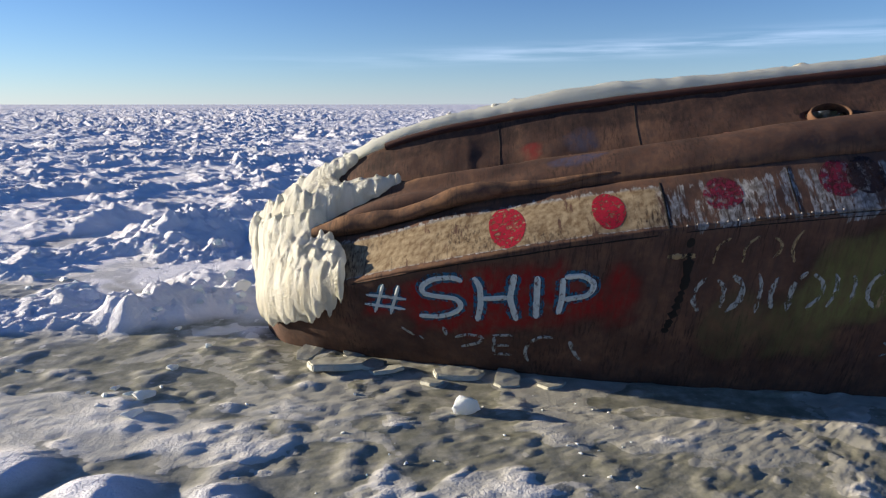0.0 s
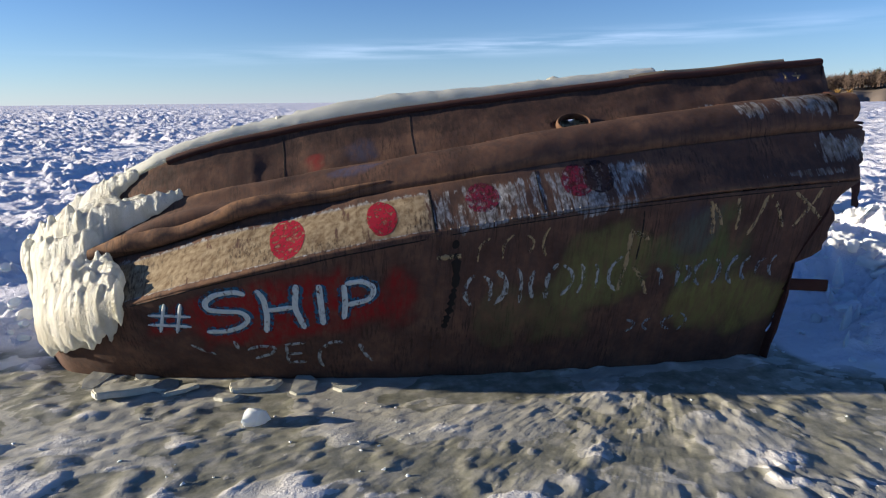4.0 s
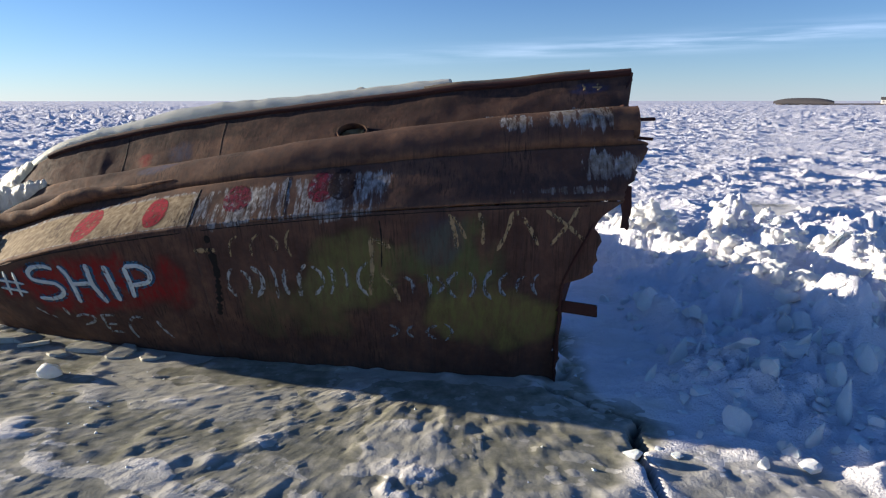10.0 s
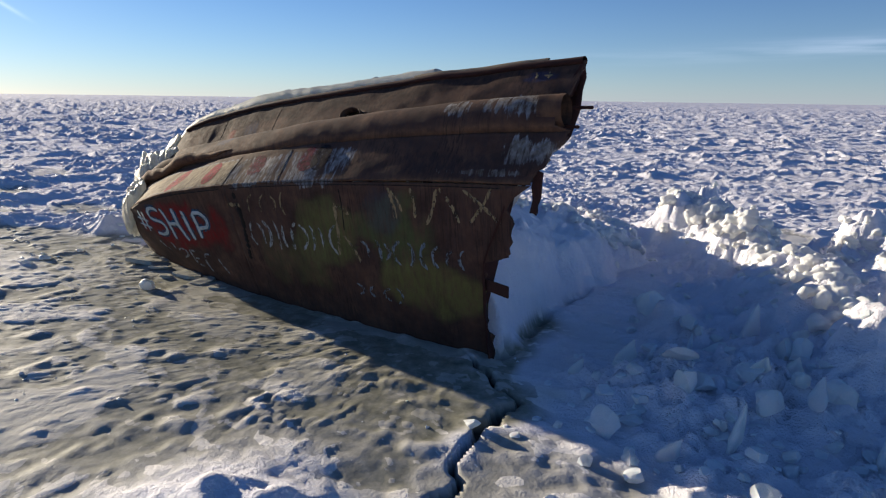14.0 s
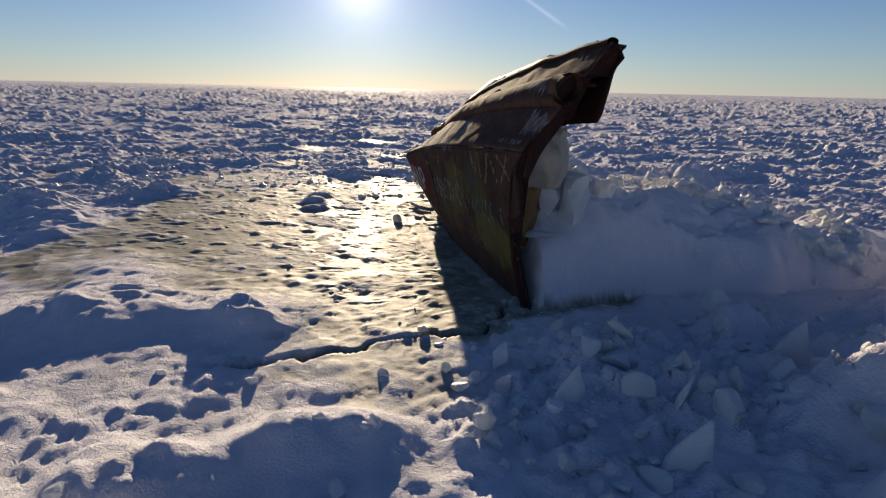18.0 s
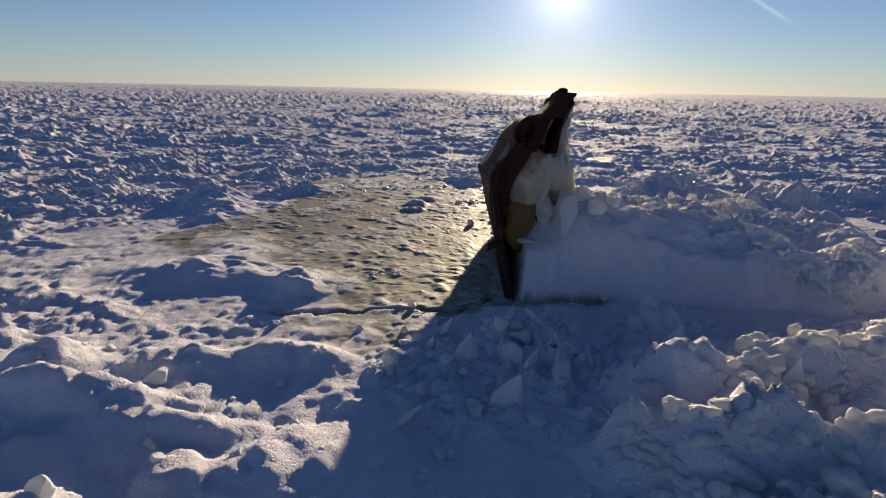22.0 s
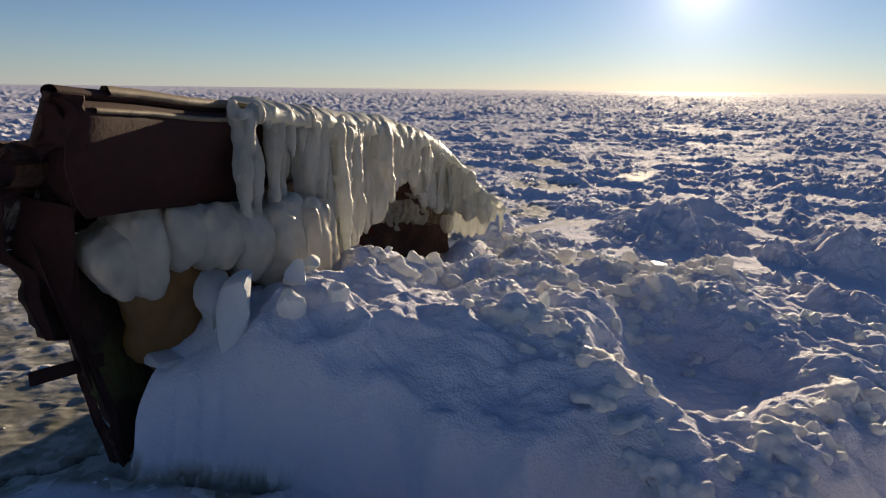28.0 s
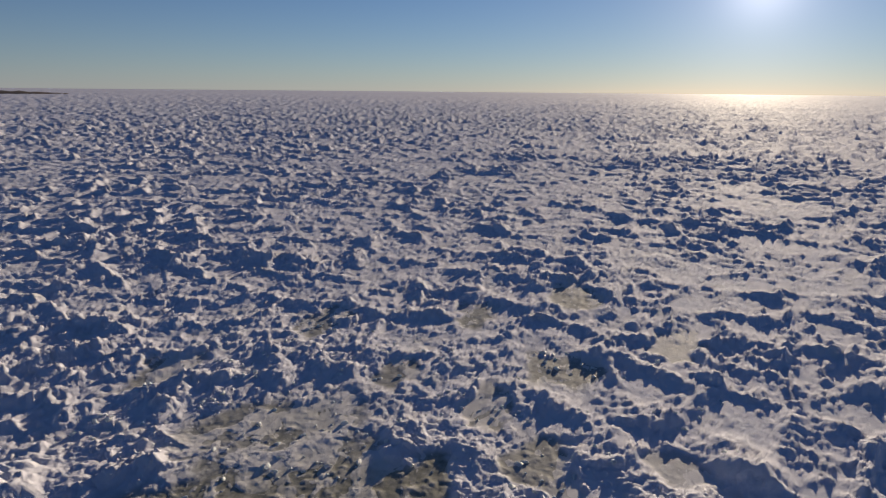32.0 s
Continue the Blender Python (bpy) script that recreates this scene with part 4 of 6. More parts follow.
top = np.stack(hull(X, np.full(30, 3.99)), -1)
P = np.stack([top + np.array([0, 0.02, 0.03]), top + np.array([0, 0.05, 0.075]), top + np.array([0, 0.10, 0.075]), top + np.array([0, 0.125, 0.01]), top + np.array([0, 0.06, -0.01])], 1)
part("cap_channel", grid_mesh("cap_channel", P, CAP, closed=True), wreck, "bare weathered cap channel on the gunwale")
X = np.linspace(4.9, 6.45, 30)
top = np.stack(hull(X, np.full(30, 3.98)), -1)
P = np.stack([top + np.array([0, 0.17, -0.08]), top + np.array([0, 0.21, -0.09]), top + np.array([0, 0.21, -0.125]), top + np.array([0, 0.17, -0.125])], 1)
part("inner_ledge", grid_mesh("inner_ledge", P, CAP, closed=True), wreck, "pale weathered ledge strip")


def bar(name, a, b, w, h, label="", mat=STEEL, bevel=0.006):
    """A flat bar from a to b, w wide and h high."""
    a, b = Vector(a), Vector(b)
    m = look((a + b) / 2, b)
    return part(name, bm_mesh(name, box_bm((w, h, (b - a).length), m, bevel), mat), wreck, label)


def sheet(name, pts, thick, label="", mat=STEEL, seed=3, cuts=3):
    """A torn flat plate through the given corners, with ragged edges."""
    rnd = random.Random(seed)
    bm = bmesh.new()
    out = []
    for a, b in zip(pts, pts[1:] + pts[:1]):
        a, b = Vector(a), Vector(b)
        for k in range(cuts):
            out.append(a.lerp(b, k / cuts) + Vector((rnd.uniform(-1, 1), rnd.uniform(-0.3, 0.3), rnd.uniform(-1, 1))) * 0.02 * (k > 0))
    f = bm.faces.new([bm.verts.new(p) for p in out])
    bm.normal_update()
    bmesh.ops.solidify(bm, geom=[f], thickness=thick)
    return part(name, bm_mesh(name, bm, mat), wreck, label)


# the torn end: web plates, bar ends and a hanging strip
V = np.linspace(0.02, 3.97, 90)                           # the deep frame that follows the tear from the foot to the gunwale
wide = np.interp(V, [0, 0.3, 0.55, 0.8, 1.0, 1.5, 2.0, 2.6, 3.0, 3.6, 4.0], [0.03, 0.06, 0.08, 0.09, 0.09, 0.10, 0.14, 0.30, 0.34, 0.26, 0.20]) * (1 + 0.10 * fbm(V * 5, V * 0 + 2.2, 231, 3))
P = np.zeros((90, 7, 3))
for i, v in enumerate(V):
    zz = float(hull(6.2, v)[2])
    px, py, pz = (float(c) for c in hull(torn(zz, v) - 0.035, v))
    for j in range(7):
        P[i, j] = (px - 0.03 * j / 6 + 0.012 * math.sin(j * 1.7 + v * 9), py + 0.03 + wide[i] * j / 6, pz - 0.10 * wide[i] * j / 6)
part("torn_frame", grid_mesh("torn_frame", P, STEEL), wreck, "rust-brown frame plate along the torn edge").modifiers.new("thickness", "SOLIDIFY").thickness = 0.018
sheet("end_web", [(6.5, 5.68, 2.98), (6.6, 5.84, 3.26), (6.62, 5.98, 3.18), (6.42, 5.86, 3.05), (6.25, 5.68, 2.45), (6.05, 5.5, 2.35), (6.2, 5.42, 2.6)], 0.02, "dark triangular web plate at the torn end")
sheet("frame_web", [(6.30, 5.30, 2.55), (6.2, 5.62, 2.45), (6.0, 5.42, 2.0), (5.86, 5.28, 1.55), (5.84, 5.24, 1.0), (5.84, 5.32, 0.4), (5.86, 5.52, 0.0), (5.87, 5.36, 0.0), (5.86, 5.20, 0.6), (5.87, 5.12, 1.2), (6.1, 5.0, 1.75), (6.2, 5.04, 2.1)], 0.02, "torn frame along the broken edge", seed=8)
sheet("floor_plate", [(-0.15, 6.35, 0.10), (-1.3, 6.75, 0.08), (-0.6, 7.15, 0.14), (0.2, 7.35, 0.20), (1.0, 7.55, 0.24), (0.6, 6.9, 0.20)], 0.02, "rusty bottom plate bent inwards under the ice", mat=RUST, seed=11)
sheet("hanging_strip", [(6.40, 5.10, 2.20), (6.50, 5.10, 2.20), (6.50, 5.06, 1.95), (6.47, 5.03, 1.78), (6.40, 5.03, 1.80)], 0.018, "bent strip of torn plate hanging down", seed=5)
bar("bar_end", (5.70, 5.30, 0.93), (6.22, 5.0, 0.95), 0.02, 0.13, "flat steel bar sticking out of the tear")
bar("bracket", (6.4, 5.62, 2.82), (6.82, 5.6, 2.83), 0.05, 0.035, "bent bracket at the pipe end")
bar("bracket", (6.5, 5.45, 2.66), (6.75, 5.36, 2.64), 0.04, 0.03)
for k, (x, lo, hi) in enumerate(((0.0, 0.2, 3.9), (1.3, 0.15, 3.9), (2.7, 0.1, 3.9), (4.1, 0.1, 3.9), (5.2, 0.1, 2.9))):
    V = np.linspace(lo, hi, 40)
    c = np.stack(hull(np.full(40, x), V), -1)
    P = np.stack([c + np.array([-0.02, 0.03, 0]), c + np.array([-0.02, 0.16, -0.02]), c + np.array([0.02, 0.16, -0.02]), c + np.array([0.02, 0.03, 0])], 1)
    part("rib", grid_mesh("rib", P, STEEL, closed=True), wreck, "dark inner frame rib" if k == 0 else "")

# the round fairlead in the bulwark
ph = np.linspace(0, 2 * np.pi, 36, endpoint=False)
ps = np.linspace(0, 2 * np.pi, 10, endpoint=False)
base = np.array([3.63, 5.925, 2.665])
side, up = np.array([0.985, -0.16, 0.05]), np.array([-0.02, 0.62, 0.78])
outw = np.cross(side, up)
ring = base + (0.172 + 0.014 * np.cos(ps))[None, :, None] * (np.cos(ph)[:, None, None] * side + 0.62 * np.sin(ph)[:, None, None] * up) + 0.05 * np.sin(ps)[None, :, None] * outw
ring = np.vstack([ring, ring[:1]])
part("fairlead", bare(grid_mesh("fairlead", ring, RUST, closed=True)), wreck, "oval rusty fairlead ring")

# ---- paint on the hull ----
def worn_paint(colour, cover):
    """Sprayed paint that has partly run and flaked off, so that the plate shows through."""
    def build(nt, p):
        run = noise_tex(nt, coords(nt, (14, 14, 2.2)), 1.8, 8, 0.7)
        fleck = noise_tex(nt, coords(nt), 24, 6, 0.65)
        tone = mix(nt, fleck, tuple(0.7 * v for v in colour), tuple(min(1, 1.25 * v) for v in colour))
        nt.links.new(tone, p.inputs["Base Color"])
        p.inputs["Roughness"].default_value = 0.85
        p.inputs["Specular IOR Level"].default_value = 0.1
        bump(nt, p, fleck, 0.3, 0.006)
        lo, hi = 0.78 - 0.5 * cover, 0.93 - 0.5 * cover
        gone = node(nt, "Math")
        gone.operation = "MULTIPLY_ADD"
        nt.links.new(fleck, gone.inputs[0])
        gone.inputs[1].default_value, gone.inputs[2].default_value = 0.35, -0.175
        worn = node(nt, "Math")
        nt.links.new(gone.outputs[0], worn.inputs[0])
        nt.links.new(run, worn.inputs[1])
        both = nt.nodes.new("ShaderNodeMixShader")
        nt.links.new(ramp(nt, worn.outputs[0], [(1 - hi, (0, 0, 0)), (1 - lo, (1, 1, 1))]), both.inputs[0])
        nt.links.new(p.outputs[0], both.inputs[1])
        nt.links.new(nt.nodes.new("ShaderNodeBsdfTransparent").outputs[0], both.inputs[2])
        out = next(n for n in nt.nodes if n.bl_idname == "ShaderNodeOutputMaterial")
        nt.links.new(both.outputs[0], out.inputs["Surface"])
    return build


WHITE = material("white_spray", worn_paint((0.50, 0.54, 0.54), 0.95))
BLUE = material("blue_spray", worn_paint((0.035, 0.10, 0.17), 0.8))
RED = material("red_spray", worn_paint((0.24, 0.010, 0.026), 0.84))
FADED = material("faded_white_spray", worn_paint((0.30, 0.31, 0.30), 0.76))
OCHRE = material("ochre_spray", worn_paint((0.27, 0.20, 0.11), 0.78))
PALEBLUE = material("pale_blue_spray", worn_paint((0.17, 0.20, 0.23), 0.76))
BLACK = material("opening_black", plain((0.012, 0.010, 0.009), 0.9, 0.3, 12))


def stroke_points(pts, n):
    pts = np.array(pts, float)
    d = np.r_[0, np.cumsum(np.hypot(*np.diff(pts, axis=0).T) + 1e-9)]
    t = np.linspace(0, d[-1], n)
    return np.stack([np.interp(t, d, pts[:, 0]), np.interp(t, d, pts[:, 1])], 1)


def stroke(name, pts, width, mat, label="", lift=0.005, rough=0.12, parent=None):
    """A sprayed line on the hull through points of x and v; width in metres."""
    n = max(10, int(sum(math.hypot(b[0] - a[0], (b[1] - a[1]) * 1.7) for a, b in zip(pts, pts[1:])) * 45))
    q = stroke_points(pts, n)
    k = np.ones(5) / 5
    if len(pts) > 2:
        for j in (0, 1):
            q[:, j] = np.convolve(np.pad(q[:, j], 2, "edge"), k, "valid")
    c = np.stack(hull(q[:, 0], q[:, 1]), -1)
    ex = np.stack(hull(q[:, 0] + 0.02, q[:, 1]), -1) - c
    ev = np.stack(hull(q[:, 0], q[:, 1] + 0.02), -1) - c
    nn = np.cross(ex, ev)
    nn /= np.linalg.norm(nn, axis=1)[:, None]
    nn *= -np.sign(nn[:, 1:2] + 1e-9)
    t = np.gradient(c, axis=0)
    t /= np.linalg.norm(t, axis=1)[:, None] + 1e-9
    b = np.cross(t, nn)
    rs = np.random.RandomState(int(abs(pts[0][0]) * 1000 + abs(pts[0][1]) * 77) % 9999)
    w = 0.5 * width * (1 + rough * rs.randn(n, 1)) * np.minimum(1, 0.35 + np.minimum(np.arange(n), np.arange(n)[::-1])[:, None] / 3)
    P = np.stack([c + b * w + nn * 0.001, c + b * w * 0.9 + nn * lift, c + nn * lift, c - b * w * 0.9 + nn * lift, c - b * w + nn * 0.001], 1)
    return part(name, grid_mesh(name, P, mat), parent or wreck, label)


GLYPHS = {
    "#": [[(0.05, 0.68), (0.95, 0.50)], [(0.0, 0.36), (0.92, 0.18)], [(0.46, 1.0), (0.22, 0.05)], [(0.80, 0.95), (0.58, 0.0)]],
    "S": [[(0.97, 0.86), (0.75, 0.98), (0.35, 1.0), (0.08, 0.86), (0.10, 0.66), (0.45, 0.55), (0.85, 0.46), (0.97, 0.26), (0.78, 0.08), (0.40, 0.0), (0.0, 0.06)]],
    "H": [[(0.0, 1.0), (0.16, 0.78), (0.20, 0.4), (0.14, 0.0)], [(0.86, 1.0), (0.80, 0.5), (1.0, 0.0)], [(0.18, 0.52), (0.82, 0.52)]],
    "I": [[(0.4, 1.0), (0.5, 0.5), (0.6, 0.0)]],
    "P": [[(0.05, 1.0), (0.10, 0.5), (0.05, 0.0)], [(0.05, 0.98), (0.6, 1.0), (1.0, 0.78), (0.85, 0.5), (0.10, 0.42)]],
    "R": [[(0.0, 0.8), (0.4, 1.0), (0.95, 0.85), (0.8, 0.5), (0.2, 0.25)]],
    "E": [[(0.1, 1.0), (0.95, 1.0)], [(0.15, 0.95), (0.2, 0.1)], [(0.15, 0.52), (0.8, 0.5)], [(0.2, 0.08), (0.95, 0.05)]],
    "C": [[(1.0, 0.95), (0.5, 1.0), (0.1, 0.7), (0.05, 0.3), (0.25, 0.0)]],
}


def letter(char, x0, x1, v0, v1, width, mat, outline=None, slope=0.0, label=""):
    for k, g in enumerate(GLYPHS[char]):
        pts = [(x0 + (x1 - x0) * u, v0 + (v1 - v0) * w + slope * u) for u, w in g]
        if outline:
            stroke("letter_outline", pts, width * 2.3, outline, lift=0.003, rough=0.08)
        stroke("letter_stroke", pts, width, mat, label if k == 0 else "", lift=0.008 if k % 2 == 0 else 0.010, rough=0.06)


letter("#", -0.76, -0.31, 0.68, 0.95, 0.035, WHITE, BLUE, -0.05, "white sprayed letter with blue edge")
letter("S", -0.22, 0.23, 0.60, 0.91, 0.058, WHITE, BLUE, -0.02)
letter("H", 0.30, 0.74, 0.54, 0.88, 0.058, WHITE, BLUE, -0.01)
letter("I", 0.82, 0.98, 0.54, 0.84, 0.062, WHITE, BLUE)
letter("P", 1.10, 1.42, 0.56, 0.81, 0.055, WHITE, BLUE, -0.01)
stroke("letter_stroke", [(-0.42, 0.52), (-0.30, 0.44), (-0.16, 0.38)], 0.035, FADED, "faded white sprayed letter")
stroke("letter_stroke", [(0.03, 0.50), (0.06, 0.42)], 0.04, FADED)
letter("R", 0.14, 0.46, 0.27, 0.43, 0.035, FADED)
letter("E", 0.50, 0.74, 0.24, 0.42, 0.035, FADED)
letter("C", 0.84, 1.12, 0.19, 0.41, 0.035, FADED)
stroke("letter_stroke", [(1.26, 0.38), (1.34, 0.27), (1.42, 0.22)], 0.04, FADED)

# names that were sprayed here are plain strokes of their size
for x0, v0, x1, v1, w, m in (
        (2.36, 0.96, 2.52, 0.66, 0.03, FADED), (2.46, 0.94, 2.36, 0.72, 0.03, FADED), (2.30, 0.74, 2.45, 0.48, 0.04, FADED), (2.50, 0.70, 2.72, 0.70, 0.04, FADED),
        (2.70, 0.92, 2.60, 0.62, 0.025, OCHRE), (2.88, 0.92, 2.74, 0.60, 0.03, OCHRE), (2.86, 0.84, 2.80, 0.58, 0.03, FADED), (2.98, 0.92, 2.94, 0.74, 0.025, OCHRE),
        (2.96, 0.78, 3.16, 0.76, 0.035, FADED), (2.98, 0.66, 3.12, 0.56, 0.035, FADED), (3.24, 0.70, 3.50, 0.68, 0.035, PALEBLUE), (3.26, 0.60, 3.48, 0.58, 0.03, PALEBLUE),
        (3.60, 0.66, 3.72, 0.46, 0.04, BLUE), (3.86, 0.62, 3.68, 0.42, 0.04, BLUE), (3.92, 0.88, 3.88, 0.54, 0.035, OCHRE), (3.92, 0.86, 4.14, 0.80, 0.035, OCHRE), (4.00, 0.68, 4.22, 0.50, 0.035, OCHRE),
        (4.32, 0.66, 4.56, 0.66, 0.03, FADED), (4.46, 0.66, 4.36, 0.50, 0.035, FADED), (4.64, 0.60, 4.82, 0.60, 0.035, PALEBLUE), (4.92, 0.64, 4.90, 0.54, 0.035, PALEBLUE), (5.06, 0.66, 5.04, 0.54, 0.03, PALEBLUE),
        (5.28, 0.66, 5.30, 0.54, 0.03, FADED), (5.42, 0.64, 5.60, 0.64, 0.035, FADED), (5.44, 0.56, 5.62, 0.55, 0.035, FADED), (5.72, 0.66, 5.80, 0.54, 0.03, OCHRE),
        (4.80, 0.78, 4.72, 0.97, 0.030, OCHRE), (4.74, 0.96, 4.90, 0.83, 0.030, OCHRE), (5.06, 0.80, 5.02, 0.97, 0.030, OCHRE), (5.20, 0.77, 5.36, 0.97, 0.032, OCHRE), (5.38, 0.97, 5.62, 0.79, 0.032, OCHRE),
        (5.66, 0.965, 6.10, 0.80, 0.030, OCHRE), (6.00, 0.98, 5.72, 0.79, 0.030, OCHRE), (4.16, 0.40, 4.18, 0.26, 0.03, PALEBLUE), (4.42, 0.40, 4.40, 0.28, 0.03, PALEBLUE), (4.62, 0.40, 4.70, 0.24, 0.03, PALEBLUE),
        (6.10, 3.76, 6.12, 3.56, 0.02, OCHRE), (6.20, 3.66, 6.32, 3.64, 0.02, OCHRE), (6.26, 3.76, 6.26, 3.54, 0.02, OCHRE), (1.98, 0.86, 2.26, 0.85, 0.045, OCHRE)):
    if not (x0 > 6 or x0 < 2.3 or (x0 > 4.65 and v0 > 0.75) or 3.87 < x0 < 4.05):
        continue
    stroke("graffiti_stroke", [(x0, v0), (x0 * 0.7 + x1 * 0.3 + 0.02, v0 * 0.7 + v1 * 0.3), ((x0 + x1) / 2 + 0.025, (v0 + v1) / 2), (x1, v1)], w * 1.25, m, "" if x0 != 5.66 else "faded ochre sprayed stroke", rough=0.2, lift=0.003 + 0.001 * (int(x0 * 100) % 4))


RIVET = material("chalky_rivet", plain((0.17, 0.16, 0.155), 0.9, 0.3, 20))
dome = bmesh.new()
bmesh.ops.create_uvsphere(dome, u_segments=8, v_segments=6, radius=0.010)
rivet_mesh = bm_mesh("rivet", dome, RIVET, True)
for k in range(16):
    ob = part("rivet", rivet_mesh, wreck, "small chalky rivet head" if k == 0 else "")
    ob.location = [float(c) for c in hull(2.12 + 0.083 * k, 1.045)]


def scrawl(x0, x1, v, tall, pitch, width, mat, seed, label=""):
    """Loose bent strokes of spray, as tall and long as the writing that stood there."""
    rnd = random.Random(seed)
    x, k = x0, 0
    while x < x1:
        t, w = tall * rnd.uniform(0.6, 1.1), pitch * rnd.uniform(0.3, 0.8)
        side = rnd.choice((-1, 1))
        a, b = (x + w * 0.5 * side, v + t), (x + w * 0.4 * side * rnd.choice((-1, 1)), v - t)
        pts = [a, (x - 0.4 * w * side, v + 0.45 * t), (x - 0.45 * w * side, v - 0.3 * t), b]
        stroke("graffiti_stroke", pts, width * rnd.uniform(0.8, 1.2), mat, label if k == 0 else "", rough=0.2, lift=0.003 + 0.001 * (k % 3))
        x, k = x + pitch * rnd.uniform(0.75, 1.2), k + 1


scrawl(2.34, 3.85, 0.64, 0.12, 0.17, 0.04, FADED, 11, "faded white bent spray stroke")
scrawl(2.45, 3.10, 0.86, 0.08, 0.20, 0.026, OCHRE, 12)
scrawl(4.30, 5.72, 0.60, 0.075, 0.17, 0.036, PALEBLUE, 13, "pale blue bent spray stroke")
scrawl(4.12, 4.75, 0.33, 0.06, 0.2, 0.03, PALEBLUE, 14)


def disc(name, cx, cv, rx, rv, mat, label="", lift=0.003):
    rr, pp = np.linspace(0.02, 1, 8), np.linspace(0, 2 * np.pi, 90, endpoint=False)
    R, A = np.meshgrid(rr, pp, indexing="ij")
    R = R * (1 + 0.025 * np.sin(3 * A + cx) + 0.012 * np.sin(7 * A + 2 * cx))
    x, y, z = hull(cx + rx * R * np.cos(A), cv + rv * R * np.sin(A))
    P = np.stack([x, y - lift, z + lift * 0.2], -1)
    return part(name, grid_mesh(name, P, mat, closed=True), wreck, label)


DULL = material("dull_red_spray", worn_paint((0.12, 0.014, 0.032), 0.78))
disc("red_dot", 0.62, 1.46, 0.165, 0.37, RED, "round red sprayed dot")
disc("red_dot", 1.51, 1.47, 0.14, 0.33, RED)
disc("red_dot", 2.47, 1.56, 0.16, 0.30, DULL, "faded dark red sprayed dot")
disc("red_dot", 3.40, 1.58, 0.15, 0.33, DULL)
SOOT = material("dark_smudge", worn_paint((0.022, 0.016, 0.02), 0.8))
disc("dark_smudge", 3.62, 1.60, 0.15, 0.34, SOOT, "dark smudge over the painted band", lift=0.005)
# hole, slit and open seams: their inner darkness is flat black on the plate
disc("rivet_hole", 2.17, 0.92, 0.035, 0.024, BLACK, "black hole in the plate")
stroke("torn_slit", [(2.18, 0.88), (2.20, 0.72), (2.16, 0.55), (2.11, 0.42)], 0.07, BLACK, "black rusted-through slit", rough=0.3)
stroke("seam_weld", [(1.97, 1.02), (1.98, 1.4), (1.99, 1.9)], 0.022, BLACK, "dark open plate seam", lift=0.003, rough=0.3)
stroke("seam_weld", [(3.02, 1.04), (3.02, 1.5), (3.03, 1.92)], 0.010, BLACK, lift=0.003, rough=0.3)
stroke("seam_weld", [(1.98, 3.04), (1.97, 3.5), (1.98, 3.9)], 0.008, BLACK, lift=0.003, rough=0.3)
stroke("seam_weld", [(0.62, 3.06), (0.63, 3.5), (0.62, 3.9)], 0.008, BLACK, lift=0.003, rough=0.3)
stroke("seam_weld", [(-0.9, 0.975), (0.4, 0.975), (1.9, 0.975)], 0.014, BLACK, lift=0.003, rough=0.2)
stroke("seam_weld", [(2.1, 0.975), (3.6, 0.975), (5.0, 0.975), (6.1, 0.975)], 0.010, BLACK, lift=0.003, rough=0.2)
stroke("seam_weld", [(4.02, 0.96), (4.04, 0.86), (4.02, 0.7)], 0.015, BLACK, lift=0.003, rough=0.3)

# ---- ice on the wreck ----
def unit_ball(seg, rings):
    bm = bmesh.new()
    bmesh.ops.create_uvsphere(bm, u_segments=seg, v_segments=rings, radius=1)
    bmesh.ops.triangulate(bm, faces=bm.faces[:])
    bm.verts.index_update()
    out = np.array([v.co[:] for v in bm.verts]), np.array([[v.index for v in f.verts] for f in bm.faces])
    bm.free()
    return out


def unit_block(seed):
    """A rough broken lump about one metre in radius."""
    rnd = random.Random(seed)
    v, f = unit_ball(12, 9)
    v = v.copy()
    for k in range(11):
        n = np.array([rnd.gauss(0, 1), rnd.gauss(0, 1), rnd.gauss(0, 1)])
        n /= np.linalg.norm(n)
        v -= np.maximum(v @ n - rnd.uniform(0.5, 0.8), 0)[:, None] * n
    return v * 1.2, f


BALLS = {(8, 6): unit_ball(8, 6), (10, 14): unit_ball(10, 14), **{(0, k): unit_block(700 + k) for k in range(6)}}


class Blobs:
    """Many overlapping rounded lumps, collected to be fused into one mass of ice."""

    def __init__(self):
        self.v, self.f, self.n = [], [], 0

    def mesh(self, name, mat):
        me = bpy.data.meshes.new(name)
        v, f = np.vstack(self.v), np.vstack(self.f)
        me.vertices.add(len(v))
        me.vertices.foreach_set("co", v.astype(np.float32).ravel())
        me.loops.add(f.size)
        me.loops.foreach_set("vertex_index", f.astype(np.int32).ravel())
        me.polygons.add(len(f))
        me.polygons.foreach_set("loop_start", np.arange(0, f.size, 3, dtype=np.int32))
        me.update(calc_edges=True)
        me.materials.append(mat)
        return smooth(me)


def blob_into(bm, centre, r, tall=1.0, rnd=random, seg=8, rings=6, taper=0.0):
    v, f = BALLS[(seg, rings)]
    a = rnd.uniform(0, 6)
    k = 1 + taper * v[:, 2]
    x, y = v[:, 0] * k * r * rnd.uniform(0.85, 1.2), v[:, 1] * k * r * rnd.uniform(0.85, 1.2)
    bm.v.append(np.stack([x * math.cos(a) - y * math.sin(a) + centre[0], x * math.sin(a) + y * math.cos(a) + centre[1], v[:, 2] * r * tall + centre[2]], 1))
    bm.f.append(f + bm.n)
    bm.n += len(v)


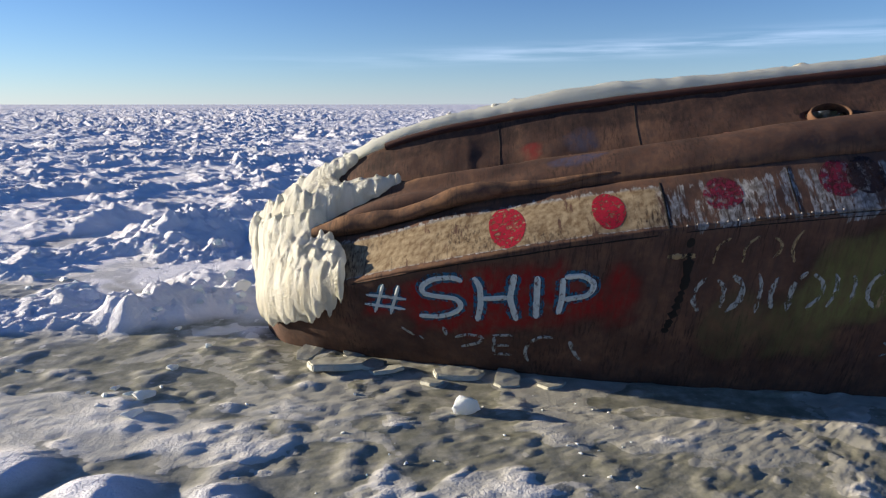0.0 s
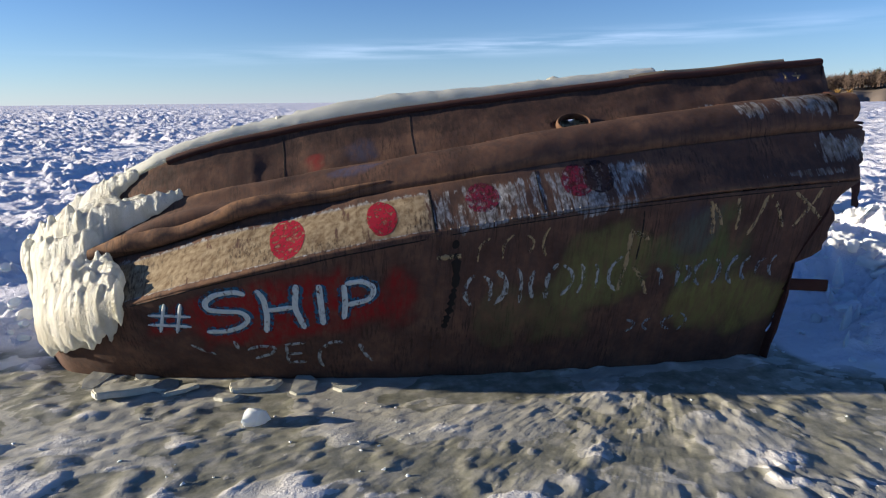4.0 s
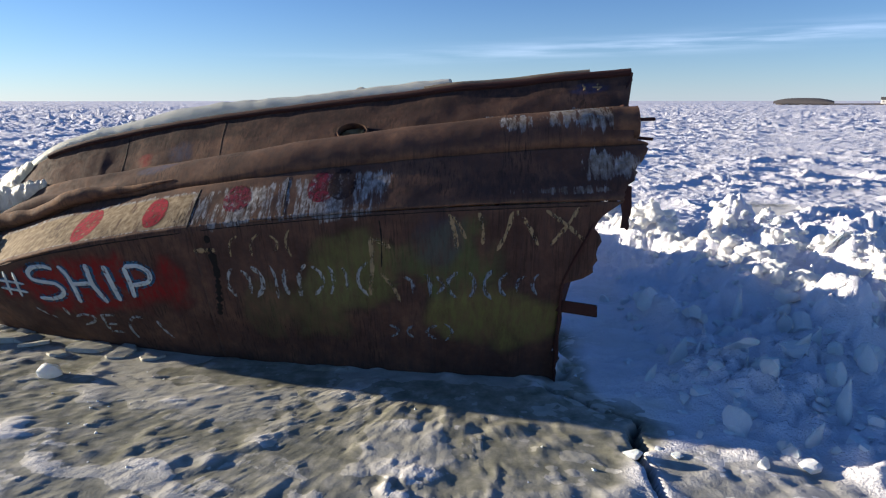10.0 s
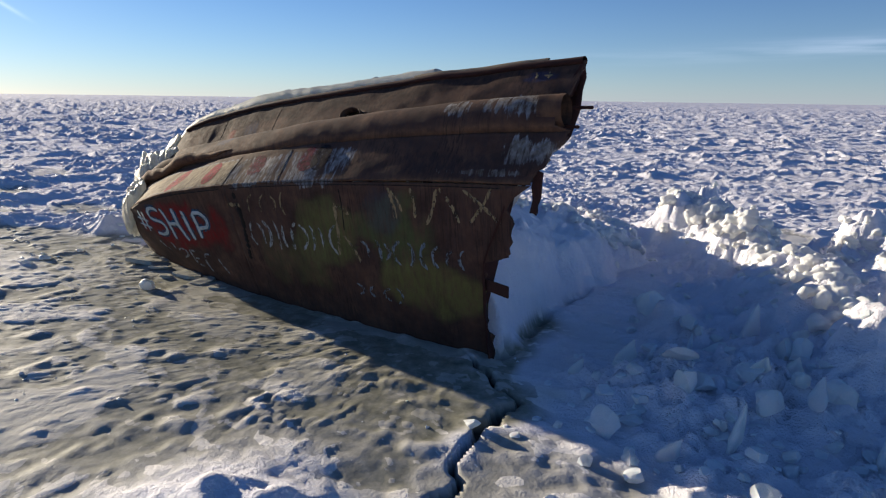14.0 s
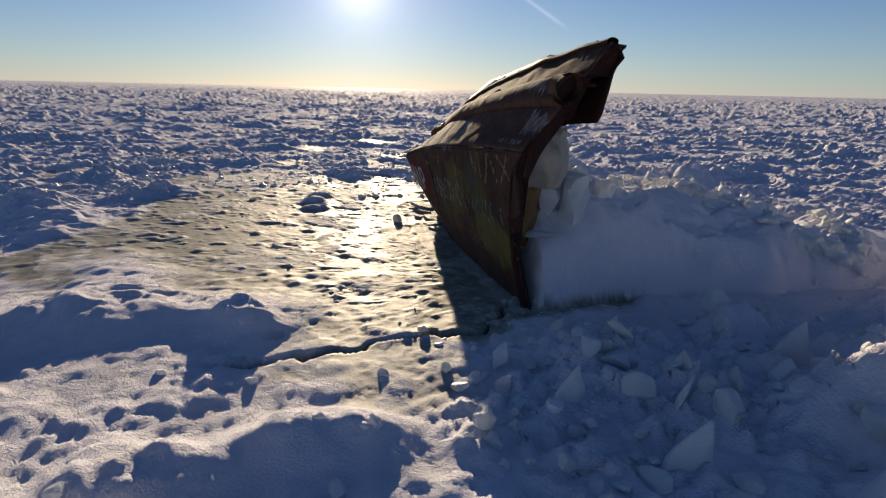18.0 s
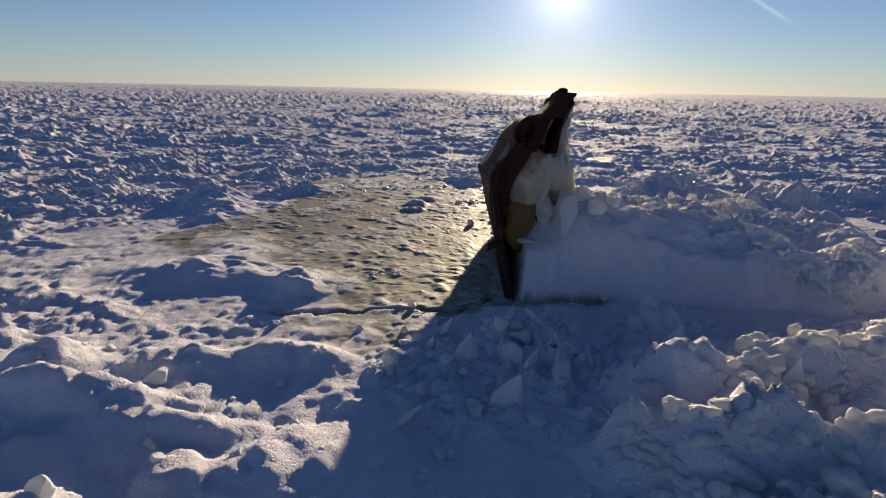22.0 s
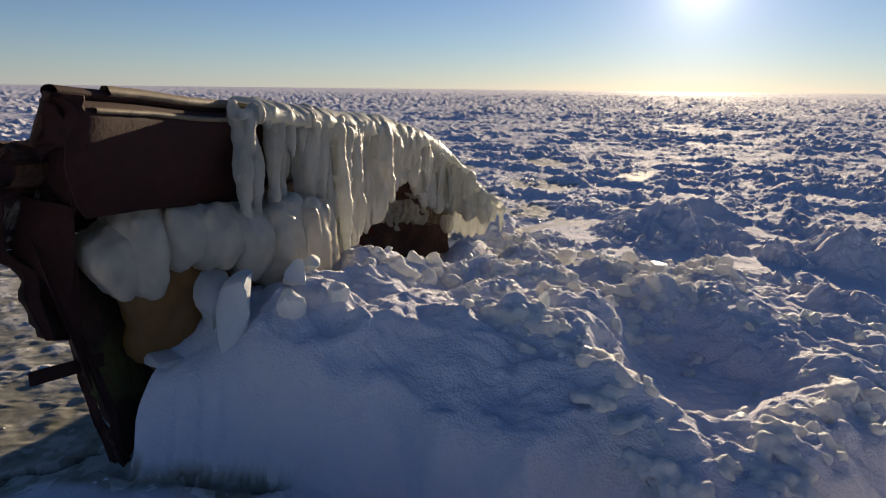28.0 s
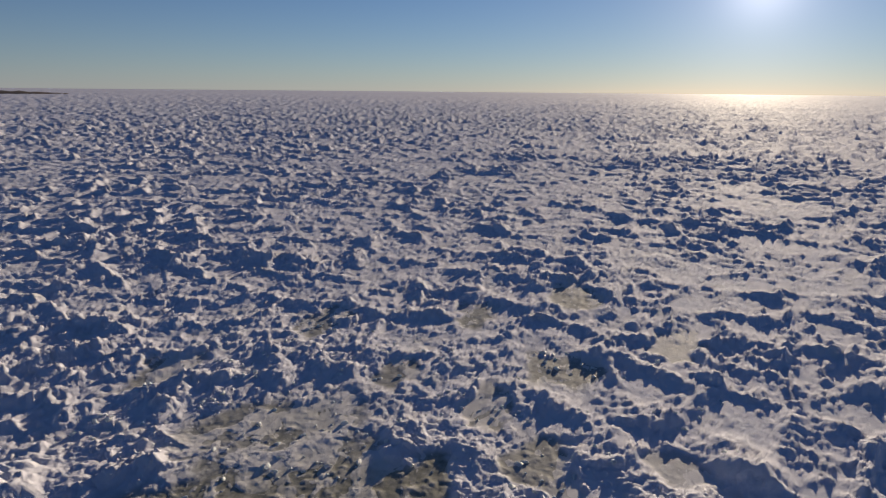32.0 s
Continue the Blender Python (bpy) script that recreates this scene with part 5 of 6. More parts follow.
def fused(name, bm, label="", category="", voxel=0.03, mat=None, amount=0.02, soft=2, parent=None):
    me = bm.mesh(name, mat or ICICLE)
    ob = part(name, me, parent, label) if parent else tagged(new(name, me), label, category)
    re = ob.modifiers.new("fuse", "REMESH")
    re.mode, re.voxel_size, re.use_smooth_shade = "VOXEL", voxel, True
    if soft:
        sm = ob.modifiers.new("soften", "SMOOTH")
        sm.factor, sm.iterations = 0.5, soft
    tx = bpy.data.textures.new(name, "CLOUDS")
    tx.noise_scale = 0.11
    di = ob.modifiers.new("pitting", "DISPLACE")
    di.texture, di.strength, di.texture_coords = tx, amount, "LOCAL"
    return ob


rnd = random.Random(11)
EDGE_V = [0.30, 0.6, 0.85, 1.0, 1.5, 1.8, 2.0, 2.5, 2.8, 3.0, 3.15, 3.4, 3.7, 4.0]
EDGE_X = [-2.0, -1.55, -1.08, -0.95, -0.98, -1.12, -1.36, -1.12, -0.62, -0.40, -0.55, -1.12, -1.2, -0.95]
bow_ice = tagged(new("bow_ice"), "thick cream-white frozen spray caked over the rusty bow", "ice")


def sheath(v0, v1):
    bm = Blobs()
    for v in np.arange(v0, v1, 0.06):
        end = float(np.interp(v, EDGE_V, EDGE_X)) + rnd.uniform(-0.05, 0.02)
        x = -2.15
        while x < end:
            q = [float(c) for c in hull(x, v)]
            deep = min(1.0, 0.3 + (end - x) * 1.3)
            r = (0.030 + 0.026 * deep) * rnd.uniform(0.75, 1.2)
            blob_into(bm, (q[0] - 0.04 * deep, q[1] - 0.05 * deep, q[2] + 0.02), r, rnd.uniform(2.0, 5.5 if 0.9 < v < 2.8 else 2.6), rnd)
            x += rnd.uniform(0.03, 0.05)
    return bm


fused("ice_sheath", sheath(0.72, 2.44), voxel=0.02, amount=0.004, soft=6, parent=bow_ice)
fused("ice_tongue", sheath(2.38, 4.05), "tongue of frozen spray reaching along the pipe", voxel=0.02, amount=0.004, soft=6, parent=bow_ice)
bm = Blobs()
for k in range(150):       # round the stem and up to the curtain behind it
    u = rnd.random()
    z = rnd.uniform(0.56, 1.25) * (1 - 0.05 * u)
    blob_into(bm, (-2.08 - 0.12 * math.sin(math.pi * min(u * 1.3, 1)) - 0.05 * z + 0.1 * max(0, 0.7 - z), 7.2 + 0.9 * u, z), rnd.uniform(0.06, 0.10), rnd.uniform(1.8, 3.2), rnd)
fused("ice_stem", bm, voxel=0.022, amount=0.01, soft=2, parent=bow_ice)

X = np.linspace(-0.24, 2.5, 70)                            # snow banked against the inside of the plating
P = np.zeros((70, 26, 3))
for k, x in enumerate(X):
    tall_ = float(step(-0.24, 0.05, x)) * (0.92 + 0.06 * math.sin(3 * x))
    V = np.linspace(0.02, 0.05 + 0.62 * tall_, 10)
    _, py, pz = (np.array(c) for c in hull(np.full(10, x), V))
    y1 = 6.95 - 0.18 * max(x, 0) + 0.10 * float(fbm(np.array([x * 2.0]), np.array([0.0]), 263, 2)[0])
    u = np.linspace(0, 1, 16)
    ty = py[-1] + 0.05 + (y1 - py[-1]) * u
    tz = pz[-1] * (1 - u) ** 1.25 * (1 + 0.25 * u) + 0.05 * tall_ * np.sin(math.pi * u) + 0.035 * fbm(np.full(16, x * 2.2), ty * 2.2, 261, 4) * np.sin(math.pi * u) - 0.1 * u
    P[k] = np.stack([np.full(26, x), np.concatenate([py + 0.05, ty]), np.concatenate([pz, tz])], -1)
tagged(new("snow_drift", grid_mesh("snow_drift", P, SNOW, closed=True)), "smooth snow drifted against the inside of the bow plating", "snow drift")

rnd = random.Random(5)
curtain = tagged(new("icicle_curtain"), "curtain of fused pale icicles hanging from the gunwale", "icicles")
LIP = see_through(material("clear_lip_ice", plain((0.66, 0.66, 0.61), 0.55, 0.12, 6)), 0.4, (0.80, 0.80, 0.66))
def bow_drop(x):
    """How far the ice crest sinks towards the stem."""
    return 0.26 * float(step(-1.1, -2.1, x))


nx = 420
X = np.linspace(-2.15, 4.72, nx)
top = np.stack(hull(X, np.full(nx, 4.0)), -1)
top[:, 2] -= np.array([bow_drop(v) for v in X])
lipline = [(0.050, 0.0), (0.045, 0.07), (0.060, 0.125), (0.10, 0.155), (0.17, 0.165), (0.26, 0.15), (0.34, 0.10), (0.41, 0.0), (0.43, -0.14), (0.33, -0.18), (0.15, -0.05)]
P = np.zeros((nx, len(lipline), 3))
for k, (dy, dz) in enumerate(lipline):
    wob = 0.014 * fbm(X * 1.5, np.full(nx, k * 0.35), 201, 3) + 0.008 * fbm(X * 6, np.full(nx, k * 0.6), 203, 2) + (0.028 * np.abs(fbm(X * 3.5, np.full(nx, k * 0.7), 205, 3)) + 0.012 * fbm(X * 11, np.full(nx, k * 1.3), 207, 2)) * (4 < k < 9)
    size = 0.72 * (0.85 + 0.15 * np.sin(X * 1.1 + 0.5)) * np.clip((4.75 - X) / 0.05, 0.2, 1)
    P[:, k] = top + np.stack([0 * X, dy + wob, 1.3 * dz * size * (1 + 0.28 * step(0.2, 1.6, X) * step(4.75, 4.2, X) * (dz > 0)) + wob], -1)
part("crest", grid_mesh("crest", P, LIP, closed=True), curtain, "smooth translucent ice crest on the gunwale")
bm, x, last = Blobs(), 4.86, 4.86
while x > -2.2:
    q = [float(c) for c in hull(max(x, -2.15), 4.0)]
    q[2] -= bow_drop(x)
    thin = x > 3.75
    foot = float(np.interp(x, [-2.2, -1.95, -1.76, -0.76, -0.25, 0.1, 0.4, 0.7, 1.2, 1.65, 2.1, 2.6, 3.0, 3.5, 3.8, 5.0], [0.55, 0.72, 0.92, 1.22, 1.38, 1.60, 1.88, 1.93, 1.92, 1.72, 1.42, 1.5, 1.4, 1.15, 1.9, 2.05])) + rnd.uniform(-0.08, 0.10)
    r = rnd.uniform(0.062, 0.115) if thin else rnd.choice((0.045, 0.06, 0.075, 0.10, 0.13))
    dy = rnd.uniform(0.06, 0.28) + (0.12 if not thin else 0.02) + (0.10 if 2.2 < x < 3.5 else 0)
    head = q[2] + rnd.uniform(-0.12, -0.03) - (0.05 if thin else 0)
    zz, wob = head, rnd.uniform(0, 6)
    if not (thin and rnd.random() < 0.15):
        while zz > foot:
            t = (zz - foot) / (head - foot)
            rr = r * (0.62 + 0.30 * t + 0.22 * math.sin(wob + 7 * t) * rnd.uniform(0.6, 1.2)) * (1.35 if t < 0.12 and thin else 1)
            blob_into(bm, (q[0] + 0.012 * math.sin(wob + 9 * t), q[1] + dy + 0.02 * math.cos(wob + 5 * t), zz), rr, 1.3, rnd)
            zz -= rr * 0.8
        if x < 1.2 and rnd.random() < 0.6:                # nubs of frozen spray on the crest
            out_ = rnd.uniform(0.12, 0.40)
            blob_into(bm, (q[0], q[1] + out_, q[2] + 0.13 - 2.6 * (out_ - 0.2) ** 2 + rnd.uniform(-0.04, 0.0)), rnd.uniform(0.035, 0.065), rnd.uniform(0.8, 1.4), rnd)
        if rnd.random() < 0.5:                            # a short thick drip off the crest
            hang, rr = rnd.uniform(0.18, 0.5), rnd.uniform(0.05, 0.075)
            for t in np.arange(0, 1, 0.12):
                blob_into(bm, (q[0], q[1] + 0.38 + 0.04 * math.sin(x * 9), head - 0.03 - hang * t), rr * (1 - 0.45 * t), 1.2, rnd)
        if thin:
            fused("icicle", bm, voxel=0.022, amount=0.012, soft=3, parent=curtain)
            bm, last = Blobs(), x
    if x > 1.2:                                           # clots of spray hanging under the lip
        for k in range(5 if thin else 2):
            blob_into(bm, (q[0] + rnd.uniform(-0.10, 0.10), q[1] + rnd.uniform(0.22, 0.40), q[2] + rnd.uniform(-0.13, 0.02)), rnd.uniform(0.04, 0.07), rnd.uniform(1.1, 2.0), rnd)
    if not thin:
        for zz in np.arange(foot + 0.12, q[2], 0.10):      # the solid sheet behind the columns
            blob_into(bm, (q[0], q[1] + 0.20 + 0.02 * math.sin(zz * 7), zz), 0.085, 1.2, rnd)
    x -= rnd.uniform(0.18, 0.28) if thin else rnd.uniform(0.05, 0.13)
    if not thin and last - x > 0.9 and bm.n:
        fused("icicle_sheet", bm, voxel=0.024, amount=0.018, soft=3, parent=curtain)
        bm, last = Blobs(), x
        x += 0.09
if bm.n:
    fused("icicle_sheet", bm, voxel=0.024, amount=0.012, soft=3, parent=curtain)

bm = Blobs()
for k in range(40):
    blob_into(bm, (rnd.uniform(3.35, 3.95), rnd.uniform(6.22, 6.34), rnd.uniform(2.40, 2.70)), rnd.uniform(0.06, 0.09), 1.5, rnd)
fused("icicle_sheet", bm, voxel=0.024, amount=0.01, soft=4, parent=curtain)

rnd = random.Random(23)
bulge = tagged(new("ice_bulge"), "bulging lobes of yellowish ice inside the torn hull", "ice")
YELLOW = see_through(material("yellow_brown_ice", plain((0.30, 0.17, 0.06), 0.4, 0.5, 5)), 0.45, (0.62, 0.34, 0.09))
LOBE = see_through(material("cavity_ice", plain((0.60, 0.55, 0.45), 0.3, 0.4, 5)), 0.32, (0.66, 0.58, 0.42))
SEEP = [(5.86, 5.46), (5.5, 5.74), (5.0, 6.08), (4.5, 6.30), (4.0, 6.50), (3.5, 6.62)]


def seep_at(u):
    return float(np.interp(u, np.linspace(0, 1, 6), [p[0] for p in SEEP])), float(np.interp(u, np.linspace(0, 1, 6), [p[1] for p in SEEP]))


for u0, u1, top0, top1, low0, low1 in ((0.00, 0.11, 2.02, 2.14, 1.80, 1.68), (0.10, 0.21, 2.24, 2.30, 1.66, 1.76), (0.225, 0.33, 2.20, 2.22, 1.92, 1.86), (0.33, 0.46, 2.20, 2.14, 1.80, 1.84), (0.455, 0.60, 2.12, 2.06, 1.66, 1.60), (0.595, 0.79, 2.06, 2.14, 1.42, 1.28), (0.785, 1.0, 2.08, 2.0, 1.22, 1.15)):
    bm = Blobs()
    for u in np.arange(u0, u1, 0.014):
        w = (u - u0) / (u1 - u0)
        x, y = seep_at(u)
        full = math.sin(math.pi * min(0.97, 0.08 + 0.86 * w))
        low = low0 + (low1 - low0) * w + 0.12 * (1 - full) + 0.05 * math.sin(u * 70) + rnd.uniform(-0.03, 0.03)
        top_ = top0 + (top1 - top0) * w - 0.04 * (1 - full)
        for z in np.arange(low, top_, 0.07):
            t = (z - low) / (top_ - low)
            fat = 0.24 * math.sin(math.pi * (0.12 + 0.60 * (1 - t))) * (0.50 + 0.50 * full) + 0.02 * math.sin(u * 80) + 0.02 * math.sin(u * 37 + 2)
            for back in (0.0, 0.12, 0.24):
                blob_into(bm, (x + (fat - back) * 0.5, y + (fat - back) * 0.85, z), rnd.uniform(0.085, 0.115), 1.5, rnd)
    u = u0 + 0.02
    while u < u1 - 0.02:                                   # drips down the front
        x, y = seep_at(u)
        w = (u - u0) / (u1 - u0)
        top_, low = top0 + (top1 - top0) * w + rnd.uniform(-0.15, 0.08), low0 + (low1 - low0) * w + rnd.uniform(0.0, 0.2)
        out_, rr = rnd.uniform(0.19, 0.27), rnd.uniform(0.04, 0.07)
        for z in np.arange(low, top_, 0.045):
            blob_into(bm, (x + 0.5 * out_, y + 0.85 * out_, z), rr * (0.8 + 0.35 * math.sin(z * 9 + u * 50)), 1.3, rnd)
        u += rnd.uniform(0.025, 0.06)
    fused("ice_lobe", bm, voxel=0.026, amount=0.02, soft=3, mat=LOBE, parent=bulge)
bm = Blobs()
for k in range(260):
    u = rnd.uniform(0.05, 0.75)
    x, y = seep_at(u)
    z = rnd.uniform(0.75, 1.75)
    deep = 0.22 + 0.10 * math.sin(u * 17)
    skin = float(np.interp(z, hull(np.full(12, x), np.linspace(0, 1.2, 12))[2], hull(np.full(12, x), np.linspace(0, 1.2, 12))[1]))
    if x - 0.5 * deep < 5.45:
        blob_into(bm, (x - 0.5 * deep, max(y - 0.85 * deep - 0.25 * max(0, 1.3 - z), skin + 0.28), z), rnd.uniform(0.09, 0.13), 1.5, rnd)
fused("ice_lobe", bm, "yellow-brown translucent ice in the cavity", voxel=0.03, amount=0.014, soft=3, mat=YELLOW, parent=bulge)

# ---- loose ice ----
def chunk_mesh(name, seed, flat=0.6, sub=3, cuts=9, rough=0.04):
    rnd = random.Random(seed)
    bm = bmesh.new()
    bmesh.ops.create_icosphere(bm, subdivisions=sub, radius=1)
    planes = []
    for k in range(cuts):
        n = Vector((rnd.gauss(0, 1), rnd.gauss(0, 1), rnd.gauss(0, 0.8))).normalized()
        planes.append((n, rnd.uniform(0.42, 0.72)))
    off = Vector((seed * 3.7, seed * 1.3, 0))
    for v in bm.verts:
        for n, d in planes:
            over = v.co.dot(n) - d
            if over > 0:
                v.co -= n * over
        v.co += v.co.normalized() * rough * noise.noise(v.co * 4 + off) + v.co * 0.10 * noise.noise(v.co * 1.3 + off)
        v.co.z *= flat
    me = bm_mesh(name, bm, BLOCK, True)
    me.set_sharp_from_angle(angle=0.5)
    return me


CHUNKS = [chunk_mesh("ice_block", k, flat, 3, 15 + k % 5) for k, flat in enumerate((0.6, 0.75, 0.5, 0.9, 0.65, 0.45, 0.8, 0.7))]
SLABICE = material("slab_ice", plain((0.42, 0.41, 0.35), 0.6, 0.35, 6))
SLABS = [chunk_mesh("ice_slab", 40 + k, 0.2, 3, 16, 0.03) for k in range(4)]


def floe_mesh(seed):
    """A flat broken plate of ice with straight snapped sides."""
    rnd = random.Random(seed)
    bm = bmesh.new()
    n = rnd.choice((5, 6, 6, 7))
    ring = []
    for k in range(n):
        a = 2 * math.pi * (k + rnd.uniform(-0.3, 0.3)) / n
        r = rnd.uniform(0.72, 1.1)
        ring.append(bm.verts.new((r * math.cos(a), 0.72 * r * math.sin(a), 0.10)))
    f = bm.faces.new(ring)
    bm.normal_update()
    bmesh.ops.solidify(bm, geom=[f], thickness=0.2)
    bmesh.ops.bevel(bm, geom=bm.edges[:], offset=0.035, segments=2, affect="EDGES")
    bmesh.ops.triangulate(bm, faces=bm.faces[:])
    bmesh.ops.subdivide_edges(bm, edges=[e for e in bm.edges if e.calc_length() > 0.3], cuts=2, use_grid_fill=True)
    for v in bm.verts:
        v.co += 0.03 * Vector((noise.noise(v.co * 3 + Vector((seed, 0, 0))), noise.noise(v.co * 3 + Vector((0, seed, 0))), noise.noise(v.co * 2.5 + Vector((0, 0, seed)))))
    return bm_mesh("ice_slab", bm, SLABICE)


FLATS = [floe_mesh(60 + k) for k in range(4)]


def spike_mesh(seed):
    rnd = random.Random(seed)
    bm = bmesh.new()
    bmesh.ops.create_icosphere(bm, subdivisions=3, radius=1)
    for v in bm.verts:
        t = (v.co.z + 1) / 2
        v.co.x *= (1 - 0.85 * t) * 0.9
        v.co.y *= (1 - 0.8 * t) * 0.28
        v.co.z *= 1.0
        v.co.x += 0.25 * t * rnd.choice((1, 1)) + 0.06 * noise.noise(v.co * 3 + Vector((seed, 0, 0)))
        v.co += 0.05 * Vector((noise.noise(v.co * 5), noise.noise(v.co * 5 + Vector((9, 0, 0))), 0))
    return bm_mesh("ice_shard", bm, BLOCK, True)


SHARDS = [spike_mesh(k) for k in (1, 2, 3)]


def place(name, mesh, x, y, size, label, group, turn=None, tilt=(0, 0), sink=0.3, rnd=random):
    ob = new(name, mesh)
    rz = rnd.uniform(0, 360) if turn is None else turn
    ob.matrix_world = pose(x, y, ground_z(x, y) + size * (1 - sink) * 0.45, tilt[0], tilt[1], rz) @ Matrix.Diagonal((size, size, size, 1))
    return tagged(ob, label, "ice block", group)


rnd = random.Random(77)
for x, y, s, tilt, turn, m in (   # upright shards and big blocks by the torn end
        (7.32, 5.72, 0.20, (0, 8), 20, 0), (7.55, 5.78, 0.15, (10, 0), 70, 1), (8.5, 7.02, 0.30, (0, 5), 60, 2), (9.8, 7.72, 0.24, (4, 0), 95, 0), 
        (6.9, 5.3, 0.12, (0, 20), 30, 2), (8.9, 5.9, 0.16, (15, 0), 10, 1), (7.9, 6.5, 0.14, (0, 15), 80, 0), (4.3, 9.2, 0.22, (0, 10), 50, 2), (9.58, 4.85, 0.30, (0, 12), 70, 2), (8.48, 4.5, 0.24, (8, 0), 80, 0), (8.0, 4.1, 0.14, (0, 25), 20, 1), (9.1, 5.2, 0.16, (20, 0), 130, 2), (7.9, 5.3, 0.15, (0, 30), 60, 1), (8.6, 5.6, 0.18, (25, 0), 15, 0)):
    place("ice_shard", SHARDS[m], x, y, s, "thin upright shard of pale ice standing in snow", "ice shards", turn, tilt, 0.1, rnd)
for x, y, wide_, tall_, lean_, m in ((5.28, 6.40, 0.27, 0.58, 12, 3), (5.05, 6.10, 0.28, 0.42, -12, 6), (4.75, 6.78, 0.20, 0.26, 20, 0), (4.45, 6.85, 0.14, 0.16, 0, 4), (5.5, 5.75, 0.30, 0.10, 4, 2)):
    ob = new("ice_block", CHUNKS[m])                      # broken blocks standing on the bank
    ob.matrix_world = pose(x, y, ground_z(x, y) + 0.35 * tall_, lean_, 0.6 * lean_, 40 * x) @ Matrix.Diagonal((wide_ * 1.3, wide_, tall_ * 1.2, 1))
    tagged(ob, "rough standing block of pale ice on the snow bank", "ice block", "ice blocks")
for x, y, s in ((6.35, 3.85, 0.11), (9.3, 5.5, 0.19), (8.7, 3.6, 0.16), (9.9, 5.1, 0.18), (8.0, 5.0, 0.17), (7.6, 4.6, 0.13), (9.0, 6.4, 0.2), (10.0, 6.2, 0.2), (5.25, 6.9, 0.2), (5.0, 7.3, 0.18)):
    place("ice_block", CHUNKS[rnd.randrange(8)], x, y, s, "angular block of pale blue ice frozen in the rubble", "ice blocks", None, (rnd.uniform(-25, 25), rnd.uniform(-25, 25)), 0.3, rnd)
for x, y, s, tx, ty, turn in ((-1.15, 6.22, 0.36, -12, 6, 20), (-0.72, 6.28, 0.20, 8, 10, 60), (-0.55, 6.12, 0.22, -16, -4, 10), (-0.95, 6.6, 0.24, 14, 0, 40), (0.15, 6.05, 0.30, -5, 3, 5), (0.7, 5.95, 0.24, 4, -6, 80), (-0.1, 5.85, 0.18, 9, 9, 130), (1.15, 5.8, 0.17, -6, 0, 20), (-1.5, 6.6, 0.24, 5, -10, 70)):
    place("ice_slab", FLATS[rnd.randrange(4)], x, y, s, "broken tilted slab of clear grey ice by the bow", "ice slabs", turn, (tx * 0.8, ty * 0.8), 0.86, rnd)
place("ice_block", CHUNKS[1], 0.26, 5.26, 0.16, "rounded white lump of ice on the glazed sheet", "ice blocks", 20, (0, 0), 0.3, rnd)
count = 0
while count < 230:
    area = rnd.random()
    if area < 0.52:
        x, y = rnd.uniform(6.9, 10.8), rnd.uniform(3.4, 8.5)
    elif area < 0.80:
        x, y = rnd.uniform(-1.0, 5.2), rnd.uniform(8.4, 13.5)
    elif area < 0.96:
        x, y = rnd.uniform(6.6, 12), rnd.uniform(8.5, 14)
    else:
        x, y = rnd.uniform(7.5, 12), rnd.uniform(-1, 2.5)
    if math.hypot(x - 6, y - 5.5) < 1.0 or (6.6 < x < 8.8 and 1.6 < y < 3.7):
        continue
    kind = rnd.random()
    s = rnd.uniform(0.045, 0.12) if kind < 0.85 else rnd.uniform(0.15, 0.22)
    if kind < 0.94:
        place("ice_block", CHUNKS[rnd.randrange(8)], x, y, s, "angular block of snowy ice in the rubble", "ice blocks", None, (rnd.uniform(-30, 30), rnd.uniform(-30, 30)), 0.35, rnd)
    else:
        place("ice_slab", SLABS[rnd.randrange(4)], x, y, s * 1.1, "tilted plate of snowy ice in the rubble", "ice slabs", None, (rnd.uniform(20, 70), rnd.uniform(-20, 20)), 0.3, rnd)
    count += 1


